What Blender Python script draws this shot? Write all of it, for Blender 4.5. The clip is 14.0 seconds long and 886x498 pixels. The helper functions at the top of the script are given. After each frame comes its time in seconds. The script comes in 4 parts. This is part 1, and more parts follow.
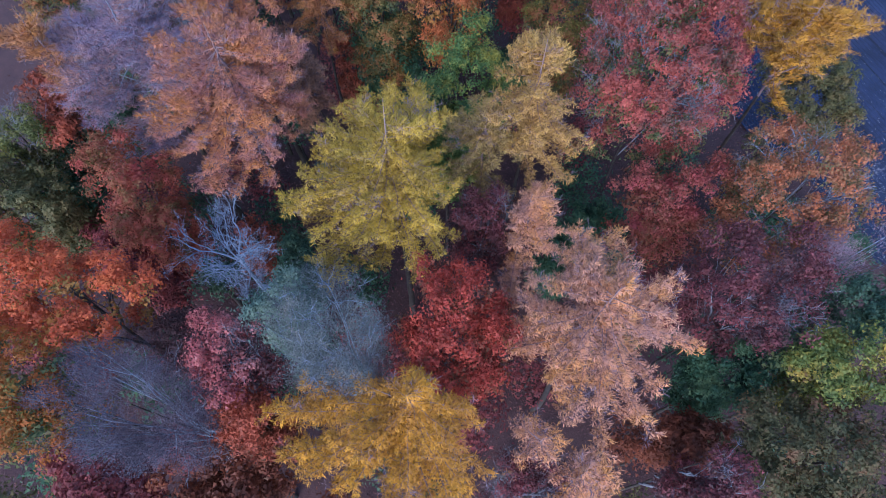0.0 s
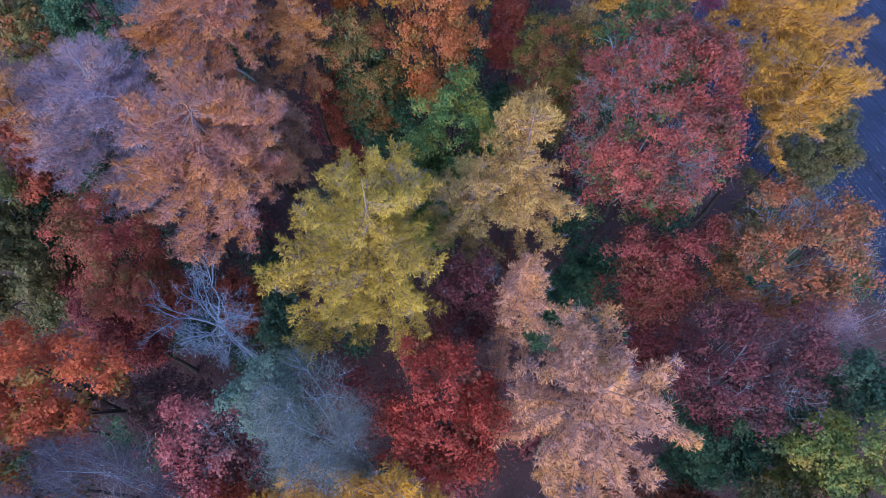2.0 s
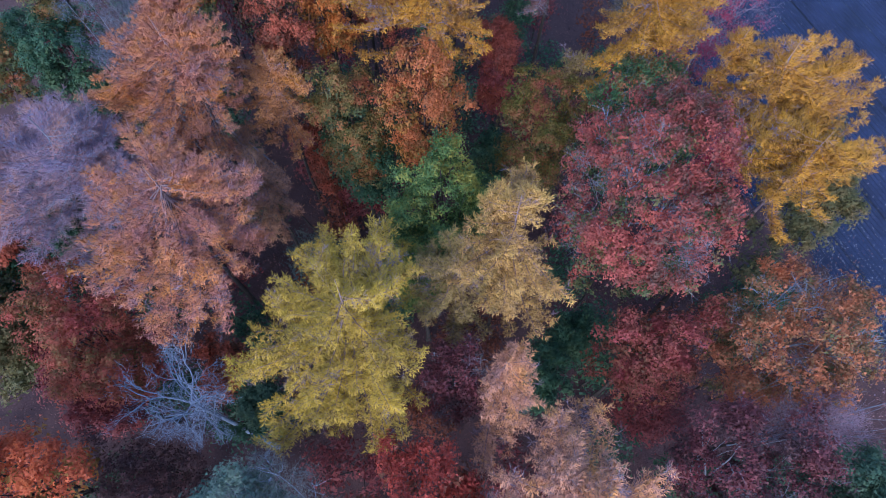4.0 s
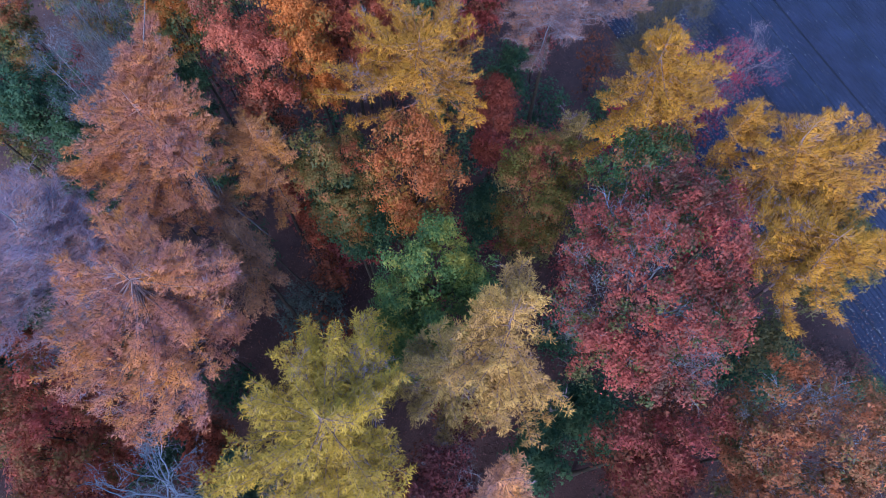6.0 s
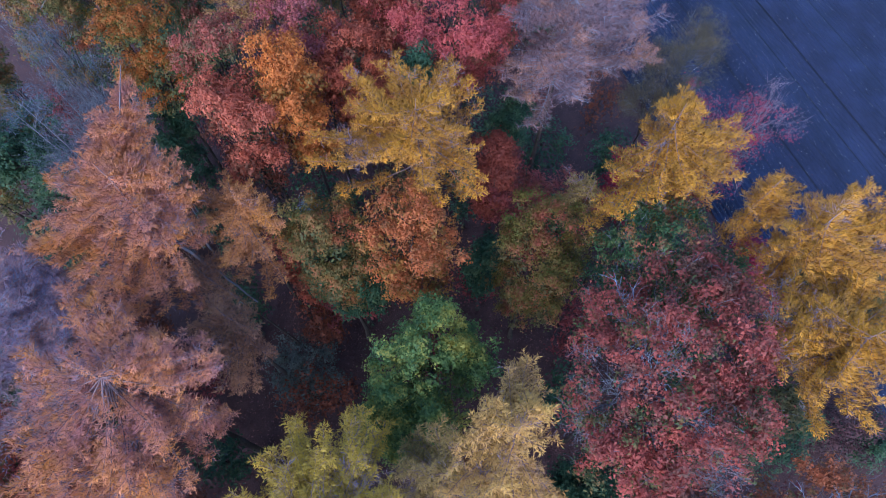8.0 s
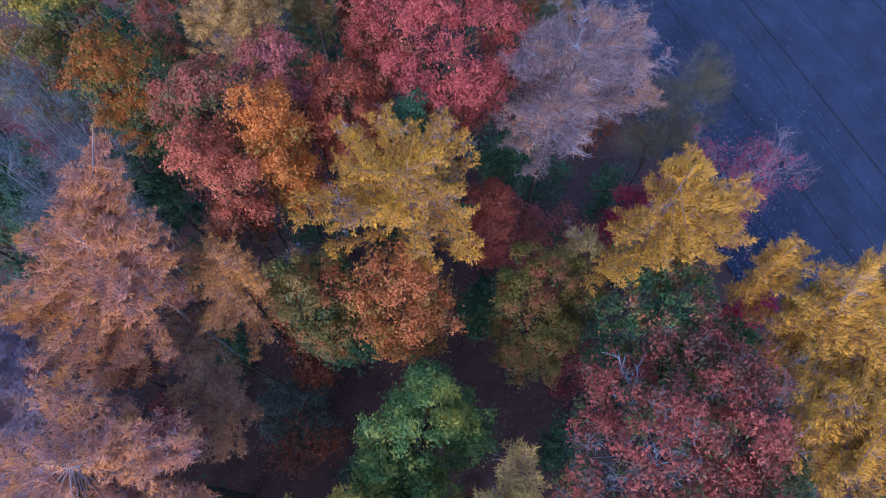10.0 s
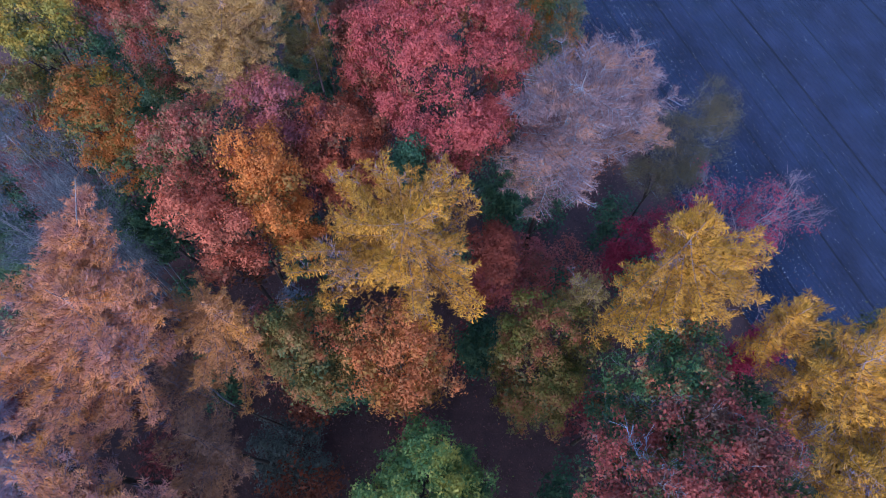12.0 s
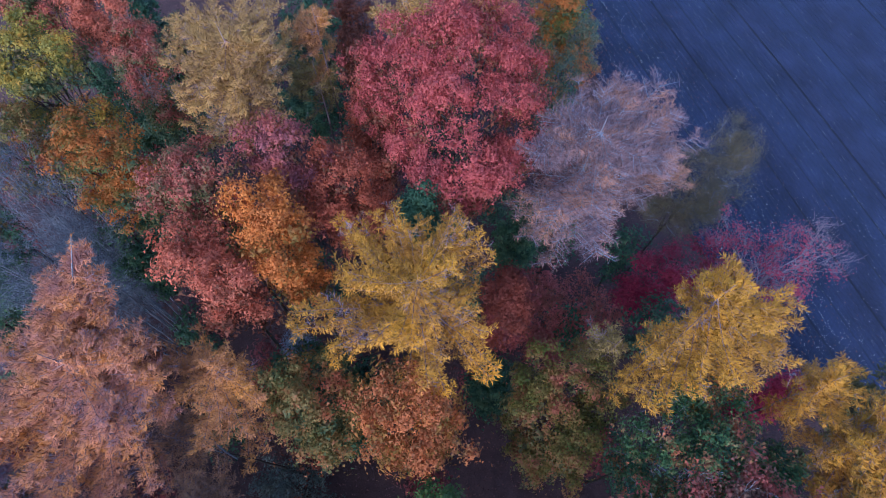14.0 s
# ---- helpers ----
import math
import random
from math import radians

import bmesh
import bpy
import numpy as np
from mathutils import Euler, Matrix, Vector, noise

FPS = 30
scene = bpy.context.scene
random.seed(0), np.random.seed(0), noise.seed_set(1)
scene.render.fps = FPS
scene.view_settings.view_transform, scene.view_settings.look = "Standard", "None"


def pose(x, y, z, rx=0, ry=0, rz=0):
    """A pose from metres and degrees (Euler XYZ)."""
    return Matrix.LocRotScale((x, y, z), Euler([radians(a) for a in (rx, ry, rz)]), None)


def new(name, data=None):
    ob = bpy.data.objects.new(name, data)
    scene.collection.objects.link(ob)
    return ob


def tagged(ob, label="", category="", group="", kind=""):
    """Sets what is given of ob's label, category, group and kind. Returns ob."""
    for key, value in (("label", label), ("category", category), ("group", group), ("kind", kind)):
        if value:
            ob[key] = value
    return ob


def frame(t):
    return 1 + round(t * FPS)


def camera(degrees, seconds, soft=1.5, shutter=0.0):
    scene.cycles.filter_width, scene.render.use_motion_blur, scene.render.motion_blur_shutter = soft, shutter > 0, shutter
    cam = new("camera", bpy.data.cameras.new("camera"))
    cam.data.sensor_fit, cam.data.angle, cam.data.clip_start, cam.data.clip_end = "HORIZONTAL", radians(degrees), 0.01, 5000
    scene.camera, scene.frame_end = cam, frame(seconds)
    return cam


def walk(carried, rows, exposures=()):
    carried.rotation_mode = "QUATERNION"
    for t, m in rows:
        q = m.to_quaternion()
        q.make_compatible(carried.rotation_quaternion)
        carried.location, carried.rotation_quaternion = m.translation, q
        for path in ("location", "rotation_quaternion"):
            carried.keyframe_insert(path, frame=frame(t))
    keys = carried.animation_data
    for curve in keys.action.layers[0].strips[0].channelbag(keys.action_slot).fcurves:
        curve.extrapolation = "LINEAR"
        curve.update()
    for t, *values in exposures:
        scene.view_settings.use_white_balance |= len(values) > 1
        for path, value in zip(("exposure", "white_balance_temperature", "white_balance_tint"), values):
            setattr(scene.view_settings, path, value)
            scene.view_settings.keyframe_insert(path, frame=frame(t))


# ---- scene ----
cam = camera(76.2, 14.0, soft=1.0)
# seconds, eye, yaw, pitch, roll
STOPS, KELVIN, TINT = 1.6, 5430, 10
PATH = [
    (0.0, -1.110, -0.016, 35.143, 0.966, -63.763, -0.441),
    (0.5, -1.037, 0.707, 35.266, 0.807, -63.826, -0.502),
    (1.0, -0.933, 1.422, 35.384, 0.659, -63.890, -0.522),
    (1.5, -0.807, 2.142, 35.481, 0.522, -63.955, -0.519),
    (2.0, -0.680, 2.882, 35.553, 0.436, -64.009, -0.463),
    (2.5, -0.559, 3.626, 35.617, 0.326, -64.015, -0.412),
    (3.0, -0.424, 4.405, 35.685, 0.254, -64.037, -0.354),
    (3.2, -0.358, 4.744, 35.725, 0.253, -64.069, -0.351),
    (5.3, 0.242, 8.604, 36.198, 0.478, -64.729, -0.558),
    (5.5, 0.255, 8.983, 36.222, 0.489, -64.757, -0.561),
    (6.0, 0.299, 9.892, 36.243, 0.443, -64.770, -0.479),
    (6.5, 0.311, 10.774, 36.226, 0.320, -64.759, -0.392),
    (7.0, 0.303, 11.622, 36.206, 0.211, -64.690, -0.293),
    (7.5, 0.295, 12.431, 36.163, 0.131, -64.582, -0.194),
    (8.0, 0.307, 13.205, 36.120, 0.042, -64.503, -0.087),
    (8.2, 0.323, 13.496, 36.108, -0.005, -64.490, -0.038),
    (10.3, 0.475, 16.265, 36.154, -0.656, -64.774, 0.617),
    (10.5, 0.484, 16.492, 36.161, -0.727, -64.776, 0.678),
    (11.0, 0.491, 16.987, 36.171, -0.878, -64.761, 0.845),
    (11.5, 0.486, 17.465, 36.185, -0.970, -64.740, 0.973),
    (12.0, 0.425, 17.991, 36.196, -0.931, -64.749, 0.955),
    (12.5, 0.350, 18.538, 36.179, -0.835, -64.730, 0.891),
    (13.0, 0.262, 19.060, 36.166, -0.714, -64.669, 0.834),
    (13.5, 0.160, 19.546, 36.164, -0.590, -64.624, 0.777),
    (14.0, 0.037, 20.039, 36.134, -0.483, -64.532, 0.716),
]
walk(cam, [(t, pose(x, y, z, 90 + pitch, 0, yaw) @ pose(0, 0, 0, 0, 0, roll)) for t, x, y, z, yaw, pitch, roll in PATH],
     [(0.0, STOPS, KELVIN, TINT), (14.0, STOPS, KELVIN, TINT)])

# ---- daylight: a dull, bluish evening sky and a very soft low sun ----
SUN_UP, SUN_AROUND = 38.0, 200.0
world = bpy.data.worlds.new("sky")
scene.world = world
world.use_nodes = True
wn = world.node_tree
wn.nodes.clear()
sky = wn.nodes.new("ShaderNodeTexSky")
sky.sky_type, sky.sun_disc = "NISHITA", False
sky.sun_elevation, sky.sun_rotation = radians(SUN_UP), radians(SUN_AROUND)
sky.dust_density, sky.ozone_density = 1.0, 2.0
glow = wn.nodes.new("ShaderNodeBackground")
glow.inputs["Strength"].default_value = 0.15
wout = wn.nodes.new("ShaderNodeOutputWorld")
wn.links.new(sky.outputs["Color"], glow.inputs["Color"])
wn.links.new(glow.outputs["Background"], wout.inputs["Surface"])
sun = new("sun", bpy.data.lights.new("sun", "SUN"))
sun.data.energy, sun.data.angle, sun.data.color = 0.9, radians(30), (1.0, 0.94, 0.88)
sun.matrix_world = pose(0, 0, 80, 90 - SUN_UP, 0, 180 - SUN_AROUND)

# ---- materials ----
UP = np.array((0.0, 0.0, 1.0))


def lin(c, gain=1.0, dull=0.0):
    """An 8-bit colour as linear red, green, blue, alpha, dulled towards grey."""
    grey = 0.35 * c[0] + 0.45 * c[1] + 0.2 * c[2]
    c = [v + (grey - v) * dull for v in c]
    return tuple(gain * ((v / 255 + 0.055) / 1.055) ** 2.4 if v > 10 else gain * v / 255 / 12.92 for v in c) + (1.0,)


# three leaf colours of each kind of tree: shaded, usual, brightest
LEAVES = {
    "litter_leaf": ((68, 48, 52), (92, 62, 64), (122, 80, 74)),
    "chartreuse": ((152, 124, 54), (200, 163, 65), (220, 178, 64)),
    "tan": ((168, 128, 82), (208, 159, 88), (220, 174, 92)),
    "pink": ((184, 134, 122), (220, 152, 116), (230, 158, 88)),
    "gold": ((168, 112, 50), (212, 149, 56), (230, 160, 48)),
    "yellow": ((160, 112, 46), (206, 146, 54), (224, 157, 46)),
    "salmon": ((180, 118, 116), (211, 136, 102), (225, 144, 70)),
    "rust_larch": ((180, 118, 110), (212, 136, 98), (225, 142, 68)),
    "orange_larch": ((170, 110, 74), (206, 138, 86), (214, 142, 68)),
    "brown_larch": ((148, 106, 88), (184, 132, 102), (204, 146, 104)),
    "olive_larch": ((112, 96, 60), (146, 122, 74), (166, 138, 80)),
    "straw": ((156, 116, 74), (200, 152, 90), (216, 166, 92)),
    "green": ((62, 90, 56), (94, 120, 62), (156, 148, 64)),
    "green_yellow": ((68, 92, 52), (116, 122, 56), (168, 140, 58)),
    "teal": ((46, 70, 58), (68, 94, 74), (104, 122, 90)),
    "dark_green": ((42, 68, 56), (58, 92, 68), (86, 108, 74)),
    "olive": ((68, 72, 44), (96, 92, 56), (122, 104, 66)),
    "olive_brown": ((62, 66, 44), (88, 82, 52), (126, 88, 66)),
    "tan_olive": ((128, 108, 64), (172, 142, 84), (190, 156, 92)),
    "teal_pale": ((70, 92, 86), (96, 116, 104), (120, 134, 116)),
    "teal_grey": ((70, 82, 80), (92, 102, 98), (112, 118, 110)),
    "russet_dark": ((104, 52, 44), (132, 62, 50), (150, 74, 58)),
    "olive_red": ((88, 94, 38), (122, 102, 48), (160, 88, 68)),
    "green_brown": ((86, 92, 48), (134, 106, 56), (176, 96, 66)),
    "green_red": ((50, 82, 52), (82, 106, 62), (206, 104, 80)),
    "yellow_green": ((80, 90, 50), (112, 114, 58), (142, 130, 66)),
    "dusky_red": ((108, 80, 70), (154, 76, 70), (186, 94, 82)),
    "rose": ((122, 72, 56), (150, 76, 70), (176, 84, 86)),
    "rose_green": ((108, 100, 68), (172, 94, 80), (192, 98, 84)),
    "maroon": ((88, 54, 58), (112, 60, 66), (138, 72, 78)),
    "dark_maroon": ((98, 50, 54), (124, 58, 62), (150, 70, 66)),
    "crimson_dark": ((120, 26, 52), (148, 34, 66), (170, 48, 76)),
    "red": ((138, 62, 50), (176, 70, 58), (194, 84, 66)),
    "brick": ((130, 68, 49), (168, 84, 63), (192, 98, 71)),
    "brown": ((88, 50, 40), (116, 62, 46), (138, 74, 50)),
    "crimson": ((150, 70, 70), (180, 80, 80), (196, 96, 88)),
    "coral": ((162, 90, 68), (194, 102, 78), (208, 116, 86)),
    "mauve_red": ((134, 80, 88), (160, 86, 88), (178, 92, 78)),
    "orange": ((156, 92, 44), (198, 112, 52), (214, 130, 56)),
    "orange_red": ((150, 66, 42), (186, 82, 47), (200, 99, 51)),
    "amber": ((94, 96, 40), (162, 92, 38), (192, 106, 44)),
    "orange_oak": ((124, 88, 50), (178, 100, 60), (200, 116, 62)),
    "crimson_olive": ((112, 92, 50), (154, 84, 60), (182, 82, 74)),
    "pink_leaf": ((140, 70, 76), (176, 92, 92), (202, 132, 128)),
    "teal_orange": ((76, 104, 100), (110, 110, 84), (200, 110, 58)),
    "mauve_twig": ((136, 116, 138), (164, 134, 150), (186, 142, 136)),
    "misty_larch": ((126, 112, 144), (160, 128, 144), (206, 144, 120)),
    "pale_twig": ((116, 96, 108), (150, 116, 120), (192, 134, 110)),
    "blue_twig": ((86, 92, 98), (108, 113, 116), (137, 134, 128)),
    "slate_twig": ((74, 68, 82), (92, 84, 100), (112, 102, 114)),
    "mist_twig": ((78, 86, 104), (98, 106, 124), (124, 128, 140)),
    "olive_twig": ((80, 76, 66), (98, 90, 72), (122, 102, 72)),
    "grey_bark": ((120, 130, 142), (140, 146, 154), (156, 158, 160)),
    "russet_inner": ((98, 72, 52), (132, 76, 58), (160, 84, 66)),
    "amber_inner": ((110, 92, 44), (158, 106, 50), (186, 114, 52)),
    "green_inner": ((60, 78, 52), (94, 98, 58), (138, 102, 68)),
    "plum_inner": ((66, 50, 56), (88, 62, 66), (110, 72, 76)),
    "orange_grey": ((92, 92, 56), (160, 100, 70), (204, 118, 78)),
    "amber_green": ((96, 100, 48), (158, 136, 54), (200, 146, 56)),
    "red_bare": ((132, 44, 72), (158, 56, 84), (174, 72, 92)),
}
LEAF_GAIN, LEAF_DULL = 1.0, 0.08
MATERIALS = {}


def node(nt, kind, **inputs):
    n = nt.nodes.new(kind)
    for k, v in inputs.items():
        n.inputs[k.replace("_", " ")].default_value = v
    return n


def leaf_material(palette, gloss=0.25, thin=0.38):
    """Autumn leaves: colours drift over the crown and vary leaf by leaf."""
    key = "leaves_" + palette
    if key in MATERIALS:
        return MATERIALS[key]
    m = bpy.data.materials.new(key)
    m.use_nodes = True
    nt = m.node_tree
    nt.nodes.clear()
    coord = nt.nodes.new("ShaderNodeTexCoord")
    geo = nt.nodes.new("ShaderNodeNewGeometry")
    drift = node(nt, "ShaderNodeTexNoise", Scale=0.55, Detail=3.0, Roughness=0.6)
    nt.links.new(coord.outputs["Object"], drift.inputs["Vector"])
    spread = node(nt, "ShaderNodeMapRange", From_Min=0.34, From_Max=0.66)
    nt.links.new(drift.outputs["Fac"], spread.inputs["Value"])
    tuft = node(nt, "ShaderNodeTexNoise", Scale=2.1, Detail=1.0, Roughness=0.5)
    nt.links.new(coord.outputs["Object"], tuft.inputs["Vector"])
    tufts = node(nt, "ShaderNodeMapRange", From_Min=0.34, From_Max=0.66)
    nt.links.new(tuft.outputs["Fac"], tufts.inputs["Value"])
    pair = nt.nodes.new("ShaderNodeMix")
    pair.inputs[0].default_value = 0.4
    nt.links.new(spread.outputs["Result"], pair.inputs[2])
    nt.links.new(tufts.outputs["Result"], pair.inputs[3])
    mix = nt.nodes.new("ShaderNodeMix")
    mix.inputs[0].default_value = 0.2
    nt.links.new(pair.outputs[0], mix.inputs[2])
    nt.links.new(geo.outputs["Random Per Island"], mix.inputs[3])
    ramp = nt.nodes.new("ShaderNodeValToRGB")
    a, b, c = LEAVES[palette]
    ramp.color_ramp.elements[0].position, ramp.color_ramp.elements[0].color = 0.2, lin(a, LEAF_GAIN, LEAF_DULL)
    ramp.color_ramp.elements[1].position, ramp.color_ramp.elements[1].color = 0.82, lin(c, LEAF_GAIN, LEAF_DULL)
    e = ramp.color_ramp.elements.new(0.5)
    e.color = lin(b, LEAF_GAIN, LEAF_DULL)
    nt.links.new(mix.outputs[0], ramp.inputs["Fac"])
    # each leaf a little lighter or darker than the next
    wob = nt.nodes.new("ShaderNodeMath")
    wob.operation = "MULTIPLY"
    wob.inputs[1].default_value = 13.7
    nt.links.new(geo.outputs["Random Per Island"], wob.inputs[0])
    frac = nt.nodes.new("ShaderNodeMath")
    frac.operation = "FRACT"
    nt.links.new(wob.outputs[0], frac.inputs[0])
    val = node(nt, "ShaderNodeMapRange", To_Min=0.88, To_Max=1.1)
    nt.links.new(frac.outputs[0], val.inputs["Value"])
    hsv = nt.nodes.new("ShaderNodeHueSaturation")
    nt.links.new(ramp.outputs["Color"], hsv.inputs["Color"])
    nt.links.new(val.outputs["Result"], hsv.inputs["Value"])
    bsdf = node(nt, "ShaderNodeBsdfPrincipled", Roughness=0.55, Specular_IOR_Level=gloss)
    tr = nt.nodes.new("ShaderNodeBsdfTranslucent")
    nt.links.new(hsv.outputs["Color"], bsdf.inputs["Base Color"])
    nt.links.new(hsv.outputs["Color"], tr.inputs["Color"])
    both = nt.nodes.new("ShaderNodeMixShader")
    both.inputs[0].default_value = thin
    nt.links.new(bsdf.outputs[0], both.inputs[1])
    nt.links.new(tr.outputs[0], both.inputs[2])
    out = nt.nodes.new("ShaderNodeOutputMaterial")
    nt.links.new(both.outputs[0], out.inputs["Surface"])
    MATERIALS[key] = m
    return m


def rough_material(key, dark, light, scale, bump=0.3, rough=0.9, fine=14.0):
    """A rough surface whose colour varies at two scales."""
    if key in MATERIALS:
        return MATERIALS[key]
    m = bpy.data.materials.new(key)
    m.use_nodes = True
    nt = m.node_tree
    bsdf = nt.nodes["Principled BSDF"]
    bsdf.inputs["Roughness"].default_value = rough
    bsdf.inputs["Specular IOR Level"].default_value = 0.25
    coord = nt.nodes.new("ShaderNodeTexCoord")
    big = node(nt, "ShaderNodeTexNoise", Scale=scale, Detail=5.0, Roughness=0.65)
    small = node(nt, "ShaderNodeTexNoise", Scale=scale * fine, Detail=4.0, Roughness=0.7)
    for n in (big, small):
        nt.links.new(coord.outputs["Object"], n.inputs["Vector"])
    mix = nt.nodes.new("ShaderNodeMix")
    mix.inputs[0].default_value = 0.5
    nt.links.new(big.outputs["Fac"], mix.inputs[2])
    nt.links.new(small.outputs["Fac"], mix.inputs[3])
    ramp = nt.nodes.new("ShaderNodeValToRGB")
    ramp.color_ramp.elements[0].position, ramp.color_ramp.elements[0].color = 0.32, lin(dark)
    ramp.color_ramp.elements[1].position, ramp.color_ramp.elements[1].color = 0.68, lin(light)
    nt.links.new(mix.outputs[0], ramp.inputs["Fac"])
    nt.links.new(ramp.outputs["Color"], bsdf.inputs["Base Color"])
    relief = node(nt, "ShaderNodeBump", Strength=bump, Distance=0.05)
    nt.links.new(small.outputs["Fac"], relief.inputs["Height"])
    nt.links.new(relief.outputs["Normal"], bsdf.inputs["Normal"])
    MATERIALS[key] = m
    return m


BARK = rough_material("bark", (42, 36, 36), (78, 70, 68), 2.0)
PALE_BARK = rough_material("pale_bark", (96, 96, 106), (138, 138, 150), 2.0)
WHITE_BARK = rough_material("bleached_bark", (116, 126, 146), (156, 168, 190), 2.0)
LARCH_BARK = rough_material("larch_bark", (106, 86, 90), (150, 126, 130), 2.0)
LILAC_TWIG = rough_material("lilac_twig", (104, 90, 104), (146, 128, 142), 2.0)
LITTER = rough_material("leaf_litter_soil", (50, 37, 41), (86, 61, 61), 0.8, 0.6)
SOIL = rough_material("tilled_soil", (19, 25, 41), (47, 56, 87), 0.35, 0.7, 0.85, 30.0)
LINE_SOIL = rough_material("wheel_line_soil", (19, 24, 38), (30, 37, 57), 0.5, 0.4, 0.8, 30.0)
STRAW = rough_material("pale_chaff", (170, 170, 170), (220, 220, 220), 3.0)


# ---- mesh helpers ----
def mesh(name, chunks, materials):
    """A mesh from chunks of (vertices, faces, material number), faces all of one size in a chunk."""
    me = bpy.data.meshes.new(name)
    n, loops, starts, mats, cos, k = 0, [], [], [], [], 0
    for v, f, mi in chunks:
        if len(f) == 0:
            continue
        cos.append(v)
        loops.append((f + n).ravel())
        starts.append(k + np.arange(len(f)) * f.shape[1])
        mats.append(np.full(len(f), mi))
        n += len(v)
        k += f.size
    co, lo, st = np.concatenate(cos), np.concatenate(loops), np.concatenate(starts)
    me.vertices.add(len(co))
    me.vertices.foreach_set("co", co.astype(np.float32).ravel())
    me.loops.add(len(lo))
    me.loops.foreach_set("vertex_index", lo.astype(np.int32))
    me.polygons.add(len(st))
    me.polygons.foreach_set("loop_start", st.astype(np.int32))
    me.polygons.foreach_set("material_index", np.concatenate(mats).astype(np.int32))
    for m in materials:
        me.materials.append(m)
    me.update(calc_edges=True)
    return me


def piece(name, chunks, materials, parent, label="", normals=None):
    me = mesh(name, chunks, materials)
    if normals is not None:
        me.normals_split_custom_set_from_vertices(normals.astype(np.float32))
    ob = tagged(new(name, me), label)
    ob.parent = parent
    return ob


def unit(v):
    return v / np.maximum(np.linalg.norm(v, axis=-1, keepdims=True), 1e-9)


def tube(path, radii, sides=6):
    """A tapered tube along a path, as vertices and four-sided faces."""
    path, radii = np.asarray(path, float), np.asarray(radii, float)
    along = unit(np.gradient(path, axis=0))
    ref = np.where(np.abs(along[:, 2:3]) > 0.9, np.array([[1.0, 0, 0]]), UP[None])
    a = unit(np.cross(along, ref))
    b = np.cross(along, a)
    ang = np.arange(sides) * 2 * np.pi / sides
    ring = a[:, None] * np.cos(ang)[None, :, None] + b[:, None] * np.sin(ang)[None, :, None]
    v = (path[:, None] + ring * radii[:, None, None]).reshape(-1, 3)
    i, j = np.meshgrid(np.arange(len(path) - 1), np.arange(sides), indexing="ij")
    k = (j + 1) % sides
    f = np.stack([i * sides + j, i * sides + k, (i + 1) * sides + k, (i + 1) * sides + j], -1).reshape(-1, 4)
    return v, f


def merge(parts):
    vs, fs, n = [], [], 0
    for v, f in parts:
        vs.append(v)
        fs.append(f + n)
        n += len(v)
    return np.concatenate(vs), np.concatenate(fs)


def blades(rng, at, way, length, width):
    """Narrow pointed blades: needle shoots and twigs, one face each."""
    n = len(at)
    length = np.broadcast_to(length, n)[:, None]
    width = np.broadcast_to(width, n)[:, None]
    side = unit(np.cross(way, unit(rng.normal(size=(n, 3)) * (0.6, 0.6, 0.6) + UP)))
    v = np.stack([at + side * width / 2, at + way * length, at - side * width / 2], 1).reshape(-1, 3)
    return v, np.arange(3 * n).reshape(n, 3)


def span(reach, az):
    """How far a crown reaches towards az."""
    n = len(reach)
    t = (np.asarray(az) / (2 * np.pi) * n) % n
    i = np.floor(t).astype(int) % n
    w = (1 - np.cos((t - np.floor(t)) * np.pi)) / 2
    r = np.asarray(reach, float)
    return r[i] * (1 - w) + r[(i + 1) % n] * w


def bend(start, end, rise, steps=6):
    """A curved path from start to end that bulges up by rise."""
    t = np.linspace(0, 1, steps)[:, None]
    return start + (end - start) * t + UP * rise * np.sin(np.pi * t)


def tree_root(name, label, category, group, x, y):
    ob = tagged(new(name), label, category, group)
    ob.location = (x, y, 0)
    ob.empty_display_size = 0.3
    return ob


def trunk_path(rng, top, lean, steps=9, bow=1.0):
    t = np.linspace(0, 1, steps)
    wob = np.cumsum(rng.normal(0, 0.05, (steps, 2)), 0) * (t[:, None] > 0)
    return np.stack([lean[0] * t ** bow + wob[:, 0], lean[1] * t ** bow + wob[:, 1], -0.15 + (top + 0.15) * t], 1)


# ---- kinds of trees ----
DROOPING = ("red", "crimson", "coral", "brick", "orange", "rose", "rose_green", "orange_oak", "mauve_red")
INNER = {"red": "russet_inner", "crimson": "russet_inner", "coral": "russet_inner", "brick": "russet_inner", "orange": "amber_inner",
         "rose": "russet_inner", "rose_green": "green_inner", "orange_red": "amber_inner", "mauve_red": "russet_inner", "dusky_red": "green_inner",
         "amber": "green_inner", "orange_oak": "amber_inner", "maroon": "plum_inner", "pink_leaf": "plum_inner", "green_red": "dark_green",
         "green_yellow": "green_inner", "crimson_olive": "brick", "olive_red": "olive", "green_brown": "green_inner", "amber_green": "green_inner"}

def shoots(rng, at, way, length, width, curl=0.12):
    """Long needled shoots, widest past the middle and curling up at the tip, one bent face each."""
    n = len(at)
    length, width = np.broadcast_to(length, n)[:, None], np.broadcast_to(width, n)[:, None]
    side = unit(np.cross(way, unit(rng.normal(size=(n, 3)) * 0.7 + UP)))
    mid = at + way * length * 0.58 - UP * curl * length
    v = np.stack([at, mid + side * width / 2, at + way * length, mid - side * width / 2], 1).reshape(-1, 3)
    return v, np.arange(4 * n).reshape(n, 4)


